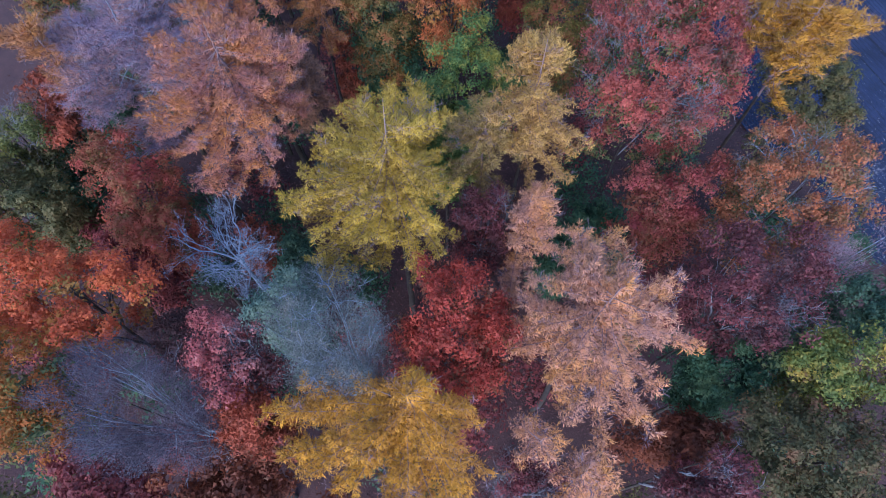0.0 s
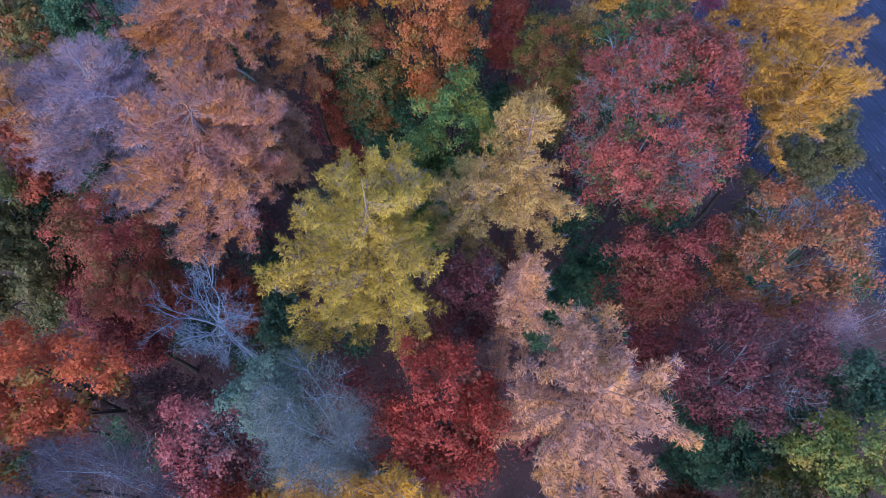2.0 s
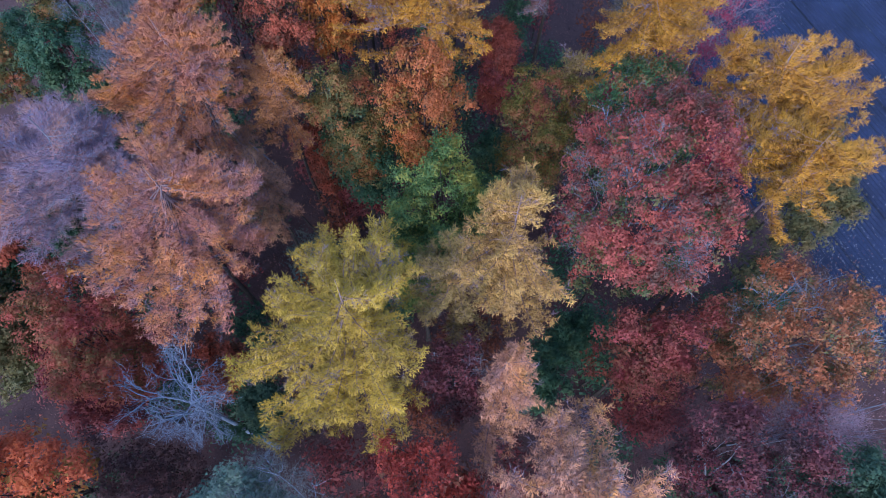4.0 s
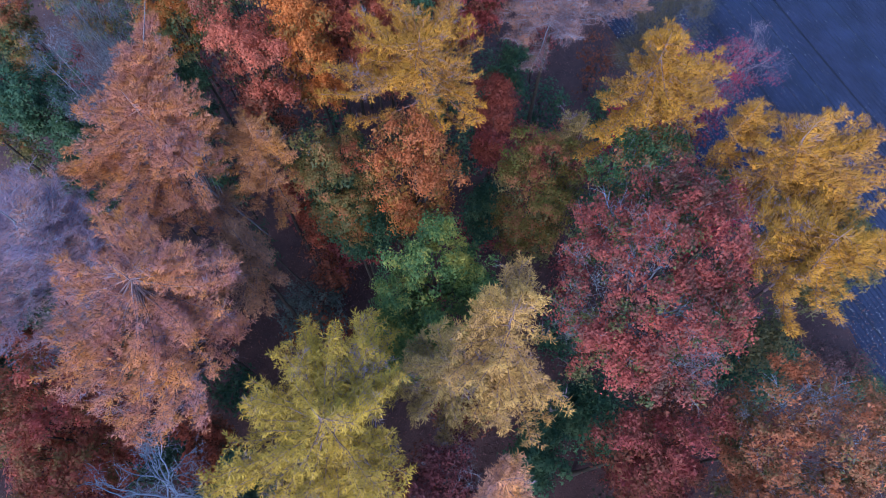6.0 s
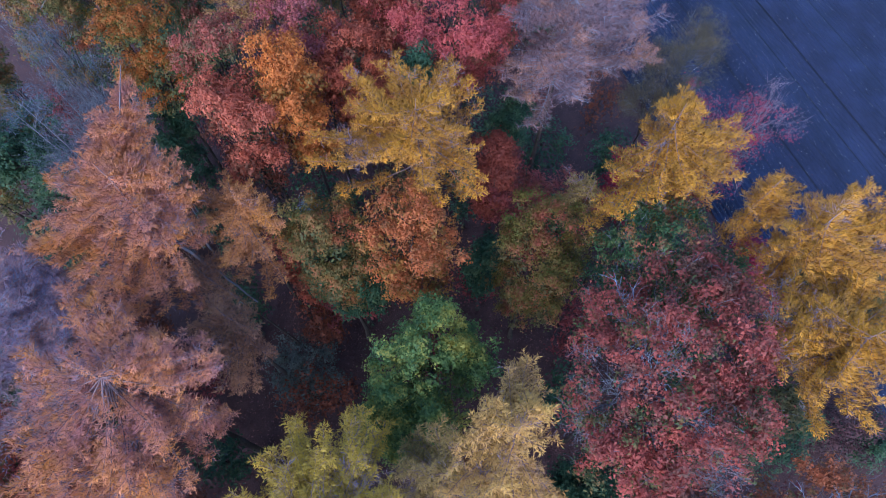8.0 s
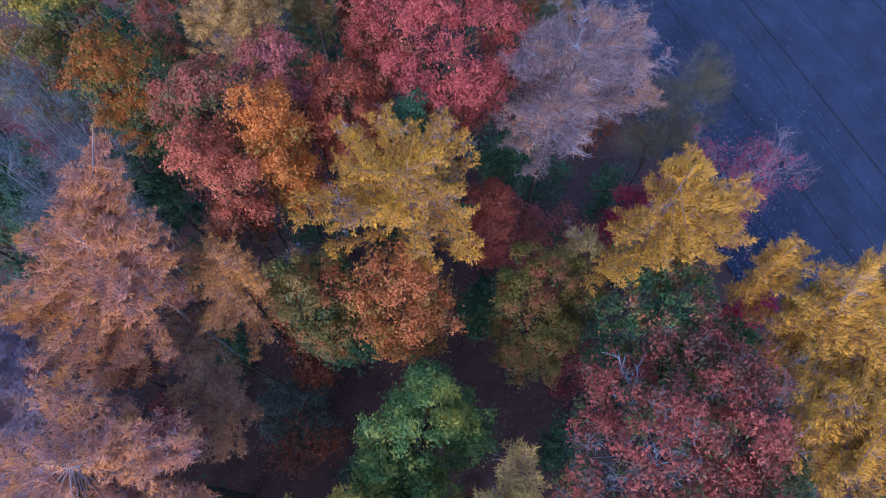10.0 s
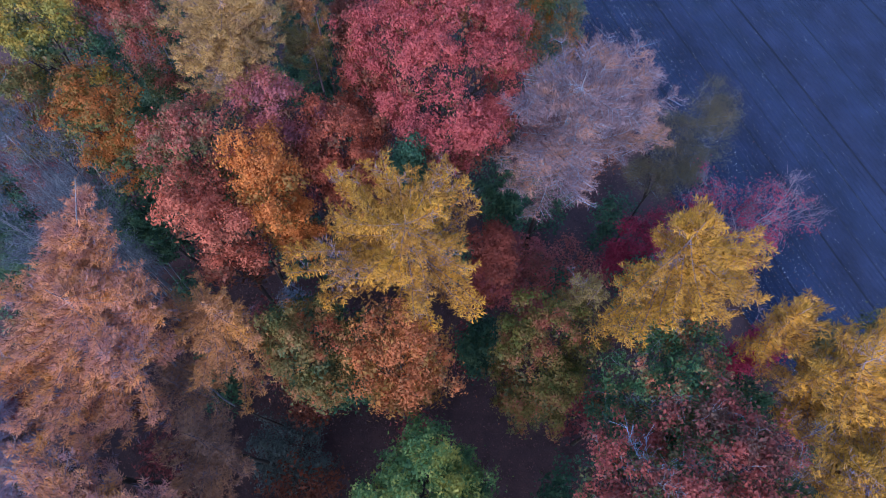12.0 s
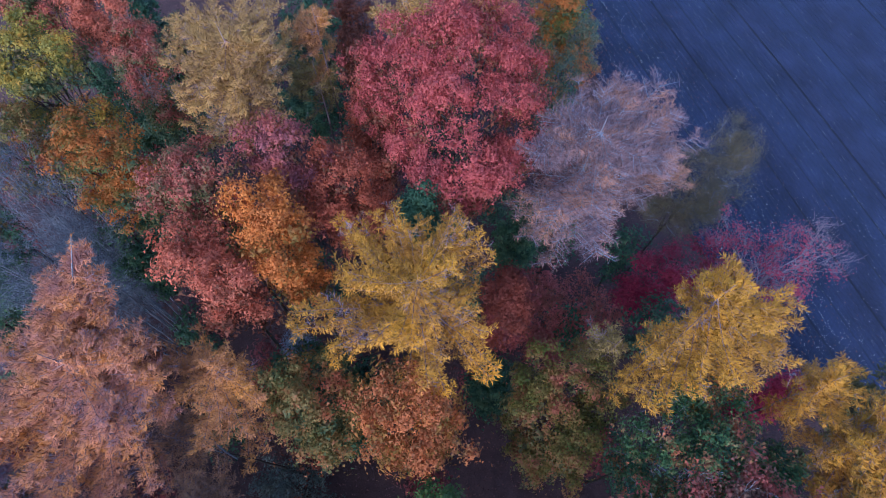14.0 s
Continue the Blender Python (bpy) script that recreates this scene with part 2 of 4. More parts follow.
def larch(label, palette, x, y, top, slope, reach, seed, thin=1.0, lean=(0.0, 0.0), twiggy=False, dense=1.0, bare=0.1, bow=1.0):
    """A larch: blunt plume-like boughs with side sprays, set with long upturned needle shoots."""
    rng = np.random.default_rng(seed)
    root = tree_root("larch_tree", label, "tree", "larches of the wood", x, y)
    r_mean, widest = float(np.sqrt(np.mean(np.square(reach)))), max(reach)
    path = trunk_path(rng, top, lean, 12, bow)
    v, f = tube(path, np.linspace(0.09 + 0.035 * r_mean, 0.012, 12) * (0.6 if thin < 0.5 else 1.0), 7)
    piece("trunk", [(v, f[:56], 0), (v, f[56:], 1)], [BARK, PALE_BARK if twiggy or lean[0] else LARCH_BARK], root, "grey-brown scaly larch trunk, paler at the top")
    boughs = int((14 + 1.9 * math.pi * r_mean ** 2) * dense)
    axes, lengths, bare_axes, bare_lengths = [], [], [], []
    turn = rng.uniform(0, 2 * np.pi)
    for i in range(boughs):
        for _ in range(6):
            turn += 2.39996 + rng.normal(0, 0.12)
            if rng.random() < 0.15 + 0.85 * float(span(reach, turn)) / widest:
                break
        q = 0.28 + 0.72 * math.sqrt((i + rng.random()) / boughs)
        low = rng.random() < 0.3
        far = max(0.45, float(span(reach, turn)) * (rng.uniform(0.8, 1.0) if low else q * rng.uniform(0.93, 1.04)))
        z1 = top - slope * far - (rng.uniform(0.7, 3.0) if low else min(1.6, rng.exponential(0.42)))
        z0 = max(0.6, min(top - 0.25, z1 - rng.uniform(-0.05, 0.25) * far))
        hub = np.array([np.interp(z0, path[:, 2], path[:, k]) for k in (0, 1)] + [z0])
        lx, ly = [np.interp(z1, path[:, 2], path[:, k]) for k in (0, 1)] if bow > 1.0 else lean
        end = np.array((far * math.cos(turn) + lx, far * math.sin(turn) + ly, z1))
        main = bend(hub, end, -0.09 * far, 7)
        main += np.cumsum(rng.normal(0, 0.022 * far, main.shape), 0) * 0.6
        wood = [tube(main, np.linspace(*((0.008 + 0.004 * far, 0.005) if twiggy else (0.013 + 0.006 * far, 0.006)), 7), 4)]
        run = np.linalg.norm(main[-1] - main[0])
        out = unit(main[-1] - main[0])
        across = unit(np.cross(out, UP))
        half = rng.uniform(0.5, 0.85) if twiggy else rng.uniform(0.3, 0.5)
        knots = np.linspace(0, 1, 7)
        first = max(0.12 * run, run - 2.4)
        for s in np.arange(first, run * 1.0, 0.2):
            p0 = np.array([np.interp(s / run, knots, main[:, k]) for k in range(3)])
            for hand in (-1, 1):
                if rng.random() < 0.14:
                    continue
                ln = half * min(1.0, 0.45 + math.sqrt(max(0.0, run - s) / 0.5)) * rng.uniform(0.6, 1.15)
                way = unit(out * rng.uniform(0.45, 1.0) + across * hand * rng.uniform(0.6, 1.0) + UP * rng.uniform(-0.15, 0.35))
                spray = (p0, p0 + way * ln)
                wood.append(tube(np.array(spray), np.array((0.01, 0.005) if twiggy else (0.008, 0.004)), 3))
                gone = 0.6 * noise.noise((0.8 * p0[0] + seed, 0.8 * p0[1], 0.8 * p0[2])) + rng.normal(0, 0.25) > 0.5 - 1.1 * bare
                (bare_axes if gone else axes).append(spray)
                (bare_lengths if gone else lengths).append(ln)
        for j in range(6):
            if knots[j + 1] * run > first:
                axes.append((main[j], main[j + 1]))
                lengths.append(run / 6)
        v, f = merge(wood)
        piece("bough", [(v, f, 0)], [WHITE_BARK if twiggy else LARCH_BARK], root)

    def set_on(pairs, spans, per_metre):
        """Where the shoots sit along the sprays, and which way they point."""
        pairs = np.array(pairs)
        k = np.repeat(np.arange(len(pairs)), rng.poisson(np.array(spans) * per_metre))
        w = rng.uniform(0.05, 1.0, (len(k), 1))
        at = pairs[k, 0] * (1 - w) + pairs[k, 1] * w
        along = unit(pairs[k, 1] - pairs[k, 0])
        side = unit(np.cross(along, UP)) * rng.choice((-1, 1), len(k))[:, None]
        way = along * rng.uniform(-0.1, 1.0, (len(k), 1)) + side * rng.uniform(0.0, 1.1, (len(k), 1)) + UP * rng.uniform(-0.35, 1.1, (len(k), 1))
        return at, unit(way)

    at, way = set_on(axes, lengths, (84 if twiggy else 96) * thin)
    n = 46
    zs = top - rng.random(n) * 0.9
    spin = rng.uniform(0, 2 * np.pi, n)
    at = np.concatenate([at, np.stack([np.interp(zs, path[:, 2], path[:, k]) for k in range(3)], 1)])
    way = np.concatenate([way, unit(np.stack([np.cos(spin), np.sin(spin), rng.uniform(0.1, 0.9, n)], 1))])
    if twiggy:
        v, f = shoots(rng, at, way, rng.uniform(0.12, 0.32, len(at)), rng.uniform(0.009, 0.018, len(at)), 0.05)
    else:
        v, f = shoots(rng, at, way, rng.uniform(0.1, 0.25, len(at)), rng.uniform(0.014, 0.027, len(at)))
    # a shoot is round and furry: it takes light from all round, mostly from above
    face = unit(np.cross(v[1::4] - v[0::4], v[2::4] - v[0::4]))
    face *= np.where(face[:, 2:] < 0, -1, 1)
    round_it = unit(face * 0.45 + UP * 0.55 + way * 0.35)
    piece("crown", [(v, f, 0)], [leaf_material(palette, 0.05, 0.08)], root, "soft needle shoots in autumn colour", np.repeat(round_it, 4, 0))
    if bare_axes:
        at, way = set_on(bare_axes, bare_lengths, 26 * thin)
        v, f = shoots(rng, at, way, rng.uniform(0.15, 0.36, len(at)), rng.uniform(0.011, 0.02, len(at)), 0.04)
        tagged(piece("twigwork", [(v, f, 0)], [LILAC_TWIG], root, "bare lilac-grey twigs"), kind="stuff")
    return root


def crown_points(rng, reach, top, slope, size=0.8, per_lobe=10, deep=4.5, wall=1.0):
    """Leaf clumps over the rounded lobes of a lumpy dome with hanging sides. Returns the lobes, the clumps and which clumps are inner ones."""
    r_mean = float(np.sqrt(np.mean(np.square(reach))))
    size = min(size, 0.25 + 0.3 * r_mean)
    reach = tuple(1.06 * r for r in reach)
    n = max(5, int(math.pi * r_mean ** 2 / ((1.15 if r_mean > 3 else 1.5) * size * size)))
    spots = []
    for _ in range(n):
        best, gap = None, -1
        for _ in range(8):
            az, f = rng.uniform(0, 2 * np.pi), math.sqrt(rng.random())
            r = f * max(0.15, float(span(reach, az)) - 0.55 * size)
            p = (r * math.cos(az), r * math.sin(az), f)
            d = min((math.hypot(p[0] - q[0], p[1] - q[1]) for q in spots), default=9)
            if d > gap:
                best, gap = p, d
        spots.append(best)
    spots = np.array(spots)
    z = top + 0.85 - 0.4 * size - slope * r_mean * spots[:, 2] ** (1.0 if slope > 1 else 1.7) * 1.1 - rng.random(n) ** 1.3 * 1.5
    lobes = np.stack([spots[:, 0], spots[:, 1], z], 1)
    m = int(wall * 2 * math.pi * r_mean * deep / (3.0 * size * size))
    az = rng.uniform(0, 2 * np.pi, m)
    down = rng.random(m) ** 1.2
    r = (span(reach, az) - 0.6 * size) * (1 - 0.3 * down ** 2) * rng.uniform(0.72, 1.0, m)
    zw = top - 0.3 * size - slope * r_mean - deep * down
    side = np.stack([r * np.cos(az), r * np.sin(az), zw], 1)
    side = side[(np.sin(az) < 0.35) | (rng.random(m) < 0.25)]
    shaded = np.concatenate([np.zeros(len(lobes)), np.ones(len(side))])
    lobes = np.concatenate([lobes, side])
    keep = (lobes[:, 2] > 0.5) & (rng.random(len(lobes)) > 0.12)
    lobes, shaded = lobes[keep], shaded[keep]
    rho = size * rng.uniform(0.55, 1.25, len(lobes))
    k = np.repeat(np.arange(len(lobes)), per_lobe)
    way = unit(rng.normal(size=(len(k), 3)) + UP * 0.55)
    clumps = lobes[k] + way * rho[k][:, None] * (1, 1, 0.75) * rng.uniform(0.6, 1.1, (len(k), 1))
    clumps[:, 2] = np.maximum(clumps[:, 2], 0.25)
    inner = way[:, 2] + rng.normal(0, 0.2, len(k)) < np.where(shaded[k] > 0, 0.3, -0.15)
    return lobes, clumps, inner


def wooden_frame(rng, root, tops, top, lean, material, thick=1.0, fork=0.45, limbs=7, branch_share=1.0):
    """Trunk and limbs; each limb carries the branches to the clumps near its end."""
    high = top * 0.9
    path = trunk_path(rng, high, lean, 9)
    rad = np.linspace(0.2, 0.05, 9) * thick
    rad[0] *= 1.35
    v, f = tube(path, rad, 8)
    piece("trunk", [(v, f, 0)], [BARK], root)
    order = np.arctan2(tops[:, 1], tops[:, 0]) + rng.normal(0, 0.2, len(tops))
    group = ((order + np.pi) / (2 * np.pi) * limbs).astype(int) % limbs
    for g in range(limbs):
        mine = tops[group == g]
        if len(mine) == 0:
            continue
        aim = mine.mean(0) - UP * 0.5
        h0 = high * rng.uniform(fork, fork + 0.3)
        base = np.array([np.interp(h0, path[:, 2], path[:, k]) for k in (0, 1)] + [h0])
        if aim[2] < h0 + 0.3:
            base[2] = h0 = max(0.5, aim[2] - 1.0)
        limb = bend(base, aim, 0.25, 7) + np.cumsum(rng.normal(0, 0.05, (7, 3)), 0)
        wood = [tube(limb, np.linspace(0.085, 0.035, 7) * thick, 6)]
        for c in mine:
            if rng.random() > branch_share:
                continue
            q = rng.integers(2, 7)
            c = c + UP * 0.3 + unit(c * (1, 1, 0)) * 0.3
            p = bend(limb[q], c, rng.uniform(-0.1, 0.25), 5) + np.vstack([np.zeros(3), np.cumsum(rng.normal(0, 0.05, (4, 3)), 0)])
            wood.append(tube(p, np.linspace(0.028, 0.006, 5) * thick, 4))
        v, f = merge(wood)
        piece("limb", [(v, f, 0)], [material], root)


def leaf_cloud(rng, centres, each, size, spread, droop=0.0, stray=0.05):
    """Leaves round clump centres, mostly facing the sky; some stray wider."""
    n = len(centres) * each
    c = np.repeat(centres, each, 0)
    wide = np.where(rng.random((n, 1)) < stray, 2.2, 1.0)
    off = rng.normal(size=(n, 3))
    at = c + off * spread * wide
    at[:, 2] = np.maximum(at[:, 2], 0.03)
    mid = np.array((centres[:, 0].mean(), centres[:, 1].mean(), 0.0))
    out = unit((at - mid) * (1, 1, 0))
    normal = unit(UP * 0.8 + out * 0.3 + off * 0.42 + rng.normal(size=(n, 3)) * 0.28)
    way = unit(np.cross(normal, rng.normal(size=(n, 3))) - UP * droop)
    side = unit(np.cross(way, normal))
    ln = rng.uniform(0.7, 1.35, (n, 1)) * size
    wd = ln * rng.uniform(0.5, 0.85, (n, 1))
    v = np.stack([at + side * wd / 2, at + way * ln, at - side * wd / 2], 1).reshape(-1, 3)
    return v, np.arange(3 * n).reshape(n, 3)


def twig_cloud(rng, centres, each, length, width, spread):
    n = len(centres) * each
    at = np.repeat(centres, each, 0) + rng.normal(size=(n, 3)) * spread
    mid = np.array((centres[:, 0].mean(), centres[:, 1].mean(), centres[:, 2].mean() - 2.0))
    way = unit(unit(at - mid) * 0.8 + rng.normal(size=(n, 3)) * 0.6 + UP * 0.15)
    return blades(rng, at - way * length * 0.4, way, rng.uniform(0.5, 1.3, n) * length, width)


def twig_fans(rng, tips, middle, length, thick=0.011):
    """Small crooked forking twigs that stand out of the crown at the given tips."""
    wood = []
    for tip in tips:
        way = unit(unit(tip - middle) + rng.normal(0, 0.35, 3) + UP * 0.3)
        p = [tip - way * length * 0.5]
        for _ in range(4):
            way = unit(way + rng.normal(0, 0.25, 3))
            p.append(p[-1] + way * length / 4)
        p = np.array(p)
        wood.append(tube(p, np.linspace(thick, 0.5 * thick, 5), 3))
        for _ in range(6):
            q = rng.integers(1, 5)
            side = unit(way + rng.normal(0, 0.75, 3))
            e = p[q] + side * length * rng.uniform(0.25, 0.55)
            wood.append(tube(np.array([p[q], (p[q] + e) / 2 + rng.normal(0, 0.03, 3), e]), np.array((0.7, 0.5, 0.3)) * thick, 3))
    return merge(wood)


def leafy_tree(label, palette, x, y, top, slope, reach, seed):
    """A broadleaf tree with a full crown."""
    rng = np.random.default_rng(seed)
    root = tree_root("broadleaf_tree", label, "tree", "broadleaf trees of the wood", x, y)
    lobes, c, inner = crown_points(rng, reach, top, slope, deep=min(5.0, 0.4 * top))
    wooden_frame(rng, root, lobes, top, rng.normal(0, 0.2, 2), BARK, 0.7, fork=0.6)
    droop = 0.9 if palette in DROOPING else 0.3
    each, size = (88, 0.104) if top > 14 else (38, 0.16)
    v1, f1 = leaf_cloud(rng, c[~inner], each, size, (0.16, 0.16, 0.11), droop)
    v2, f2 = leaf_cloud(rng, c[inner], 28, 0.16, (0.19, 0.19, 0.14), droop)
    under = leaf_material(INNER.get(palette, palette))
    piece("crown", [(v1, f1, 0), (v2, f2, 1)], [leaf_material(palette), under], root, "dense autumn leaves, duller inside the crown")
    return root


def open_tree(label, palette, x, y, top, slope, reach, seed, bareness=0.0, forks=()):
    """A broadleaf tree that is losing its leaves: whole lobes are bare twigs, and
    at the forks, given from the trunk's foot, bleached branches lie open."""
    rng = np.random.default_rng(seed)
    root = tree_root("broadleaf_tree", label, "tree", "broadleaf trees of the wood", x, y)
    lobes, c, inner = crown_points(rng, reach, top, slope, 0.75, 12, deep=min(4.5, 0.4 * top))
    wooden_frame(rng, root, lobes, top, rng.normal(0, 0.2, 2), PALE_BARK, 0.5, fork=0.6)
    bare = np.array([noise.noise((0.45 * p[0] + seed, 0.45 * p[1], 0.3 * p[2])) for p in c]) + rng.normal(0, 0.15, len(c)) > 0.25 - bareness
    for fx, fy in forks:
        bare |= np.hypot(c[:, 0] - fx, c[:, 1] - fy) < rng.uniform(0.15, 0.75, len(c))
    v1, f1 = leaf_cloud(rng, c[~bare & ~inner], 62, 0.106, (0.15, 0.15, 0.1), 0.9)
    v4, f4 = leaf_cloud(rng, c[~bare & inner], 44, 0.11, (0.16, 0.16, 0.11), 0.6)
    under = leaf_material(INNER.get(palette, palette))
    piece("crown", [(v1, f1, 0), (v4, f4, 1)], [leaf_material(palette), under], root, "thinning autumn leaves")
    v2, f2 = twig_cloud(rng, c[bare], 10, 0.36, 0.009, (0.16, 0.16, 0.12))
    middle = np.array((0.0, 0.0, top - 4.0))
    v3, f3 = twig_fans(rng, np.concatenate([c[bare & ~inner][::3], c[~bare & ~inner][::10]]), middle, 0.85, 0.009)
    tagged(piece("twigwork", [(v2, f2, 0), (v3, f3, 0)], [PALE_BARK], root, "bare grey twigs"), kind="stuff")
    for fx, fy in forks:
        start = np.array((0.8 * fx, 0.8 * fy, top - slope * math.hypot(fx, fy) - 1.5))
        wood = []
        for i in range(7):
            az = 0.9 * i + rng.normal(0, 0.25)
            r = rng.uniform(0.45, 0.95)
            end = np.array((fx + r * math.cos(az), fy + r * math.sin(az), start[2] + rng.uniform(0.9, 1.35)))
            p = bend(start, end, 0.25, 7) + rng.normal(0, 0.035, (7, 3))
            wood.append(tube(p, np.linspace(0.02, 0.007, 7), 5))
            for k in range(2, 7):
                for _ in range(2):
                    tip = p[k] + unit(unit(end - start) + rng.normal(0, 0.6, 3)) * rng.uniform(0.25, 0.6)
                    wood.append(tube(bend(p[k], tip, 0.04, 4), np.linspace(0.008, 0.004, 4), 4))
        piece("branch", [w + (0,) for w in wood], [WHITE_BARK], root, "bleached forking branch without leaves")
    return root


def twiggy_tree(label, palette, x, y, top, slope, reach, seed):
    """A tree almost bare, its crown a haze of fine twigs."""
    rng = np.random.default_rng(seed)
    root = tree_root("leafless_tree", label, "tree", "nearly bare trees of the wood", x, y)
    lobes, c, inner = crown_points(rng, reach, top, slope, 0.75, 11, deep=min(4.0, 0.35 * top))
    wooden_frame(rng, root, lobes + UP * 0.35, top, rng.normal(0, 0.2, 2), BARK if palette == "olive_twig" else WHITE_BARK, 0.45, limbs=9)
    c = c[np.array([noise.noise((0.7 * p[0], 0.7 * p[1], seed + 0.5 * p[2])) for p in c]) > -0.2]
    v1, f1 = twig_cloud(rng, c, 60, 0.3, 0.011, (0.21, 0.21, 0.16))
    v2, f2 = leaf_cloud(rng, c, 26, 0.05, (0.24, 0.24, 0.16), 0.3)
    v3, f3 = twig_fans(rng, np.concatenate([c[::9], lobes[::2]]), np.array((0.0, 0.0, top - 4.0)), 0.95, 0.009)
    tagged(piece("twigwork", [(v3, f3, 0)], [WHITE_BARK if palette == "blue_twig" else PALE_BARK], root, "pale bare twigs"), kind="stuff")
    piece("crown", [(v1, f1, 0), (v2, f2, 0)], [leaf_material(palette)], root, "haze of fine twigs with a few small leaves")
    return root


def stem_clump(label, palette, x, y, top, slope, reach, seed):
    """A clump of slender pale stems with a haze of fine twigs."""
    rng = np.random.default_rng(seed)
    root = tree_root("leafless_tree", label, "tree", "nearly bare trees of the wood", x, y)
    hazes, leaves = [], []
    for i in range(17):
        az = i * 2.4 + rng.normal(0, 0.3)
        f = math.sqrt((i + 0.5) / 17)
        r = f * float(span(reach, az))
        h = top * rng.uniform(0.72, 1.0)
        foot = np.array((0.45 * r * math.cos(az), 0.45 * r * math.sin(az), -0.15))
        tip = np.array((r * math.cos(az), r * math.sin(az), h))
        p = bend(foot, tip, 0.0, 8) + np.cumsum(rng.normal(0, 0.05, (8, 3)), 0)
        wood = [tube(p, np.linspace(0.06, 0.014, 8), 5)]
        t = rng.uniform(0.45, 1.0, 34)
        at = np.stack([np.interp(t, np.linspace(0, 1, 8), p[:, k]) for k in range(3)], 1)
        turn = rng.uniform(0, 2 * np.pi, 34)
        way = unit(np.stack([np.cos(turn), np.sin(turn), rng.uniform(0.5, 1.3, 34)], 1))
        ends = at + way * rng.uniform(0.5, 1.1, (34, 1))
        for a, b in zip(at, ends):
            wood.append(tube(bend(a, b, -0.05, 3), (0.012, 0.008, 0.004), 3))
        v, f = merge(wood)
        piece("stem", [(v, f, 0)], [PALE_BARK], root)
        hazes.append(ends)
        leaves.append(ends[::2])
    v1, f1 = twig_cloud(rng, np.concatenate(hazes), 52, 0.45, 0.014, (0.22, 0.22, 0.2))
    v2, f2 = leaf_cloud(rng, np.concatenate(leaves), 16, 0.08, (0.3, 0.3, 0.25), 0.3)
    piece("crown", [(v1, f1, 0), (v2, f2, 0)], [leaf_material(palette)], root, "haze of fine blue-grey twigs")
    return root


def bare_tree(label, palette, x, y, top, slope, reach, seed, leafy=0.0, thick=0.024):
    """A leafless tree with forking limbs and twigs."""
    rng = np.random.default_rng(seed)
    root = tree_root("bare_tree", label, "tree", "bare trees of the wood", x, y)
    bark = LILAC_TWIG if leafy else WHITE_BARK
    path = trunk_path(rng, top * 0.8, (0.1, 0.1), 8)
    rad = np.linspace(0.15, 0.06, 8)
    v, f = tube(path, rad, 8)
    piece("trunk", [(v, f, 0)], [bark], root)
    ends = []

    def grow(start, way, length, radius, level, wood):
        steps = 5
        p = [start]
        for _ in range(steps):
            way = unit(way + rng.normal(0, 0.16, 3) + UP * 0.03)
            p.append(p[-1] + way * length / steps)
        p = np.array(p)
        wood.append(tube(p, np.linspace(radius, radius * 0.65, steps + 1), 6 if level < 2 else 4))
        if level >= 4:
            ends.append(p[-1])
            return
        for _ in range(3):
            q = rng.integers(2, steps + 1)
            turn = unit(way + rng.normal(0, 0.62, 3))
            grow(p[q], turn, length * rng.uniform(0.5, 0.72), radius * 0.6, level + 1, wood)

    for i in range(10):
        az = i * 2 * np.pi / 10 + rng.normal(0, 0.25)
        h0 = top * rng.uniform(0.68, 0.8)
        base = np.array([np.interp(h0, path[:, 2], path[:, k]) for k in (0, 1)] + [h0])
        far = float(span(reach, az))
        wood = []
        grow(base, unit(np.array((math.cos(az), math.sin(az), rng.uniform(0.2, 0.7)))), far * 0.72, thick, 1, wood)
        v, f = merge(wood)
        piece("limb", [(v, f, 0)], [bark], root)
    ends = np.array(ends)
    v, f = twig_cloud(rng, ends, 9, 0.5, 0.014, (0.14, 0.14, 0.1))
    tagged(piece("twigwork", [(v, f, 0)], [bark], root), kind="stuff")
    if leafy:
        some = ends[(rng.random(len(ends)) < leafy)]
        v, f = leaf_cloud(rng, some, 60, 0.085, (0.22, 0.22, 0.15), 0.2)
        piece("crown", [(v, f, 0)], [leaf_material(palette)], root, "last crimson leaves")
    return root


def shrub(label, palette, x, y, top, slope, reach, seed):
    """A many-stemmed bush."""
    rng = np.random.default_rng(seed)
    root = tree_root("shrub", label, "shrub", "shrubs of the wood", x, y)
    lobes, c, inner = crown_points(rng, reach, top, slope, 0.75, 10, deep=top * 0.7)
    for i in range(7):
        az = i * 0.9 + rng.normal(0, 0.2)
        end = np.array((math.cos(az) * reach[0] * 0.5, math.sin(az) * reach[0] * 0.5, top * 0.8))
        v, f = tube(bend(np.array((0.1 * math.cos(az), 0.1 * math.sin(az), -0.1)), end, 0.3, 6), np.linspace(0.06, 0.02, 6), 5)
        piece("stem", [(v, f, 0)], [BARK], root)
    v1, f1 = leaf_cloud(rng, c, 26, 0.13, (0.2, 0.2, 0.15), 0.2)
    piece("crown", [(v1, f1, 0)], [leaf_material(palette)], root)
    return root


# ---- ground ----
FIELD_DIR = np.array((math.cos(radians(-70.4)), math.sin(radians(-70.4)), 0.0))
FIELD_OUT = np.array((-FIELD_DIR[1], FIELD_DIR[0], 0.0))
if FIELD_OUT[0] < 0:
    FIELD_OUT = -FIELD_OUT
FIELD_EDGE = np.array((24.0, 22.0, 0.0))


def margin(s):
    """How far the wood's litter runs out over the field's edge, along it."""
    return (1.8 + 0.4 * np.sin(s * 0.8)) * np.clip((s + 6.0) / 4.0, 0, 1) + 0.12 * np.clip(s, 0, 30)


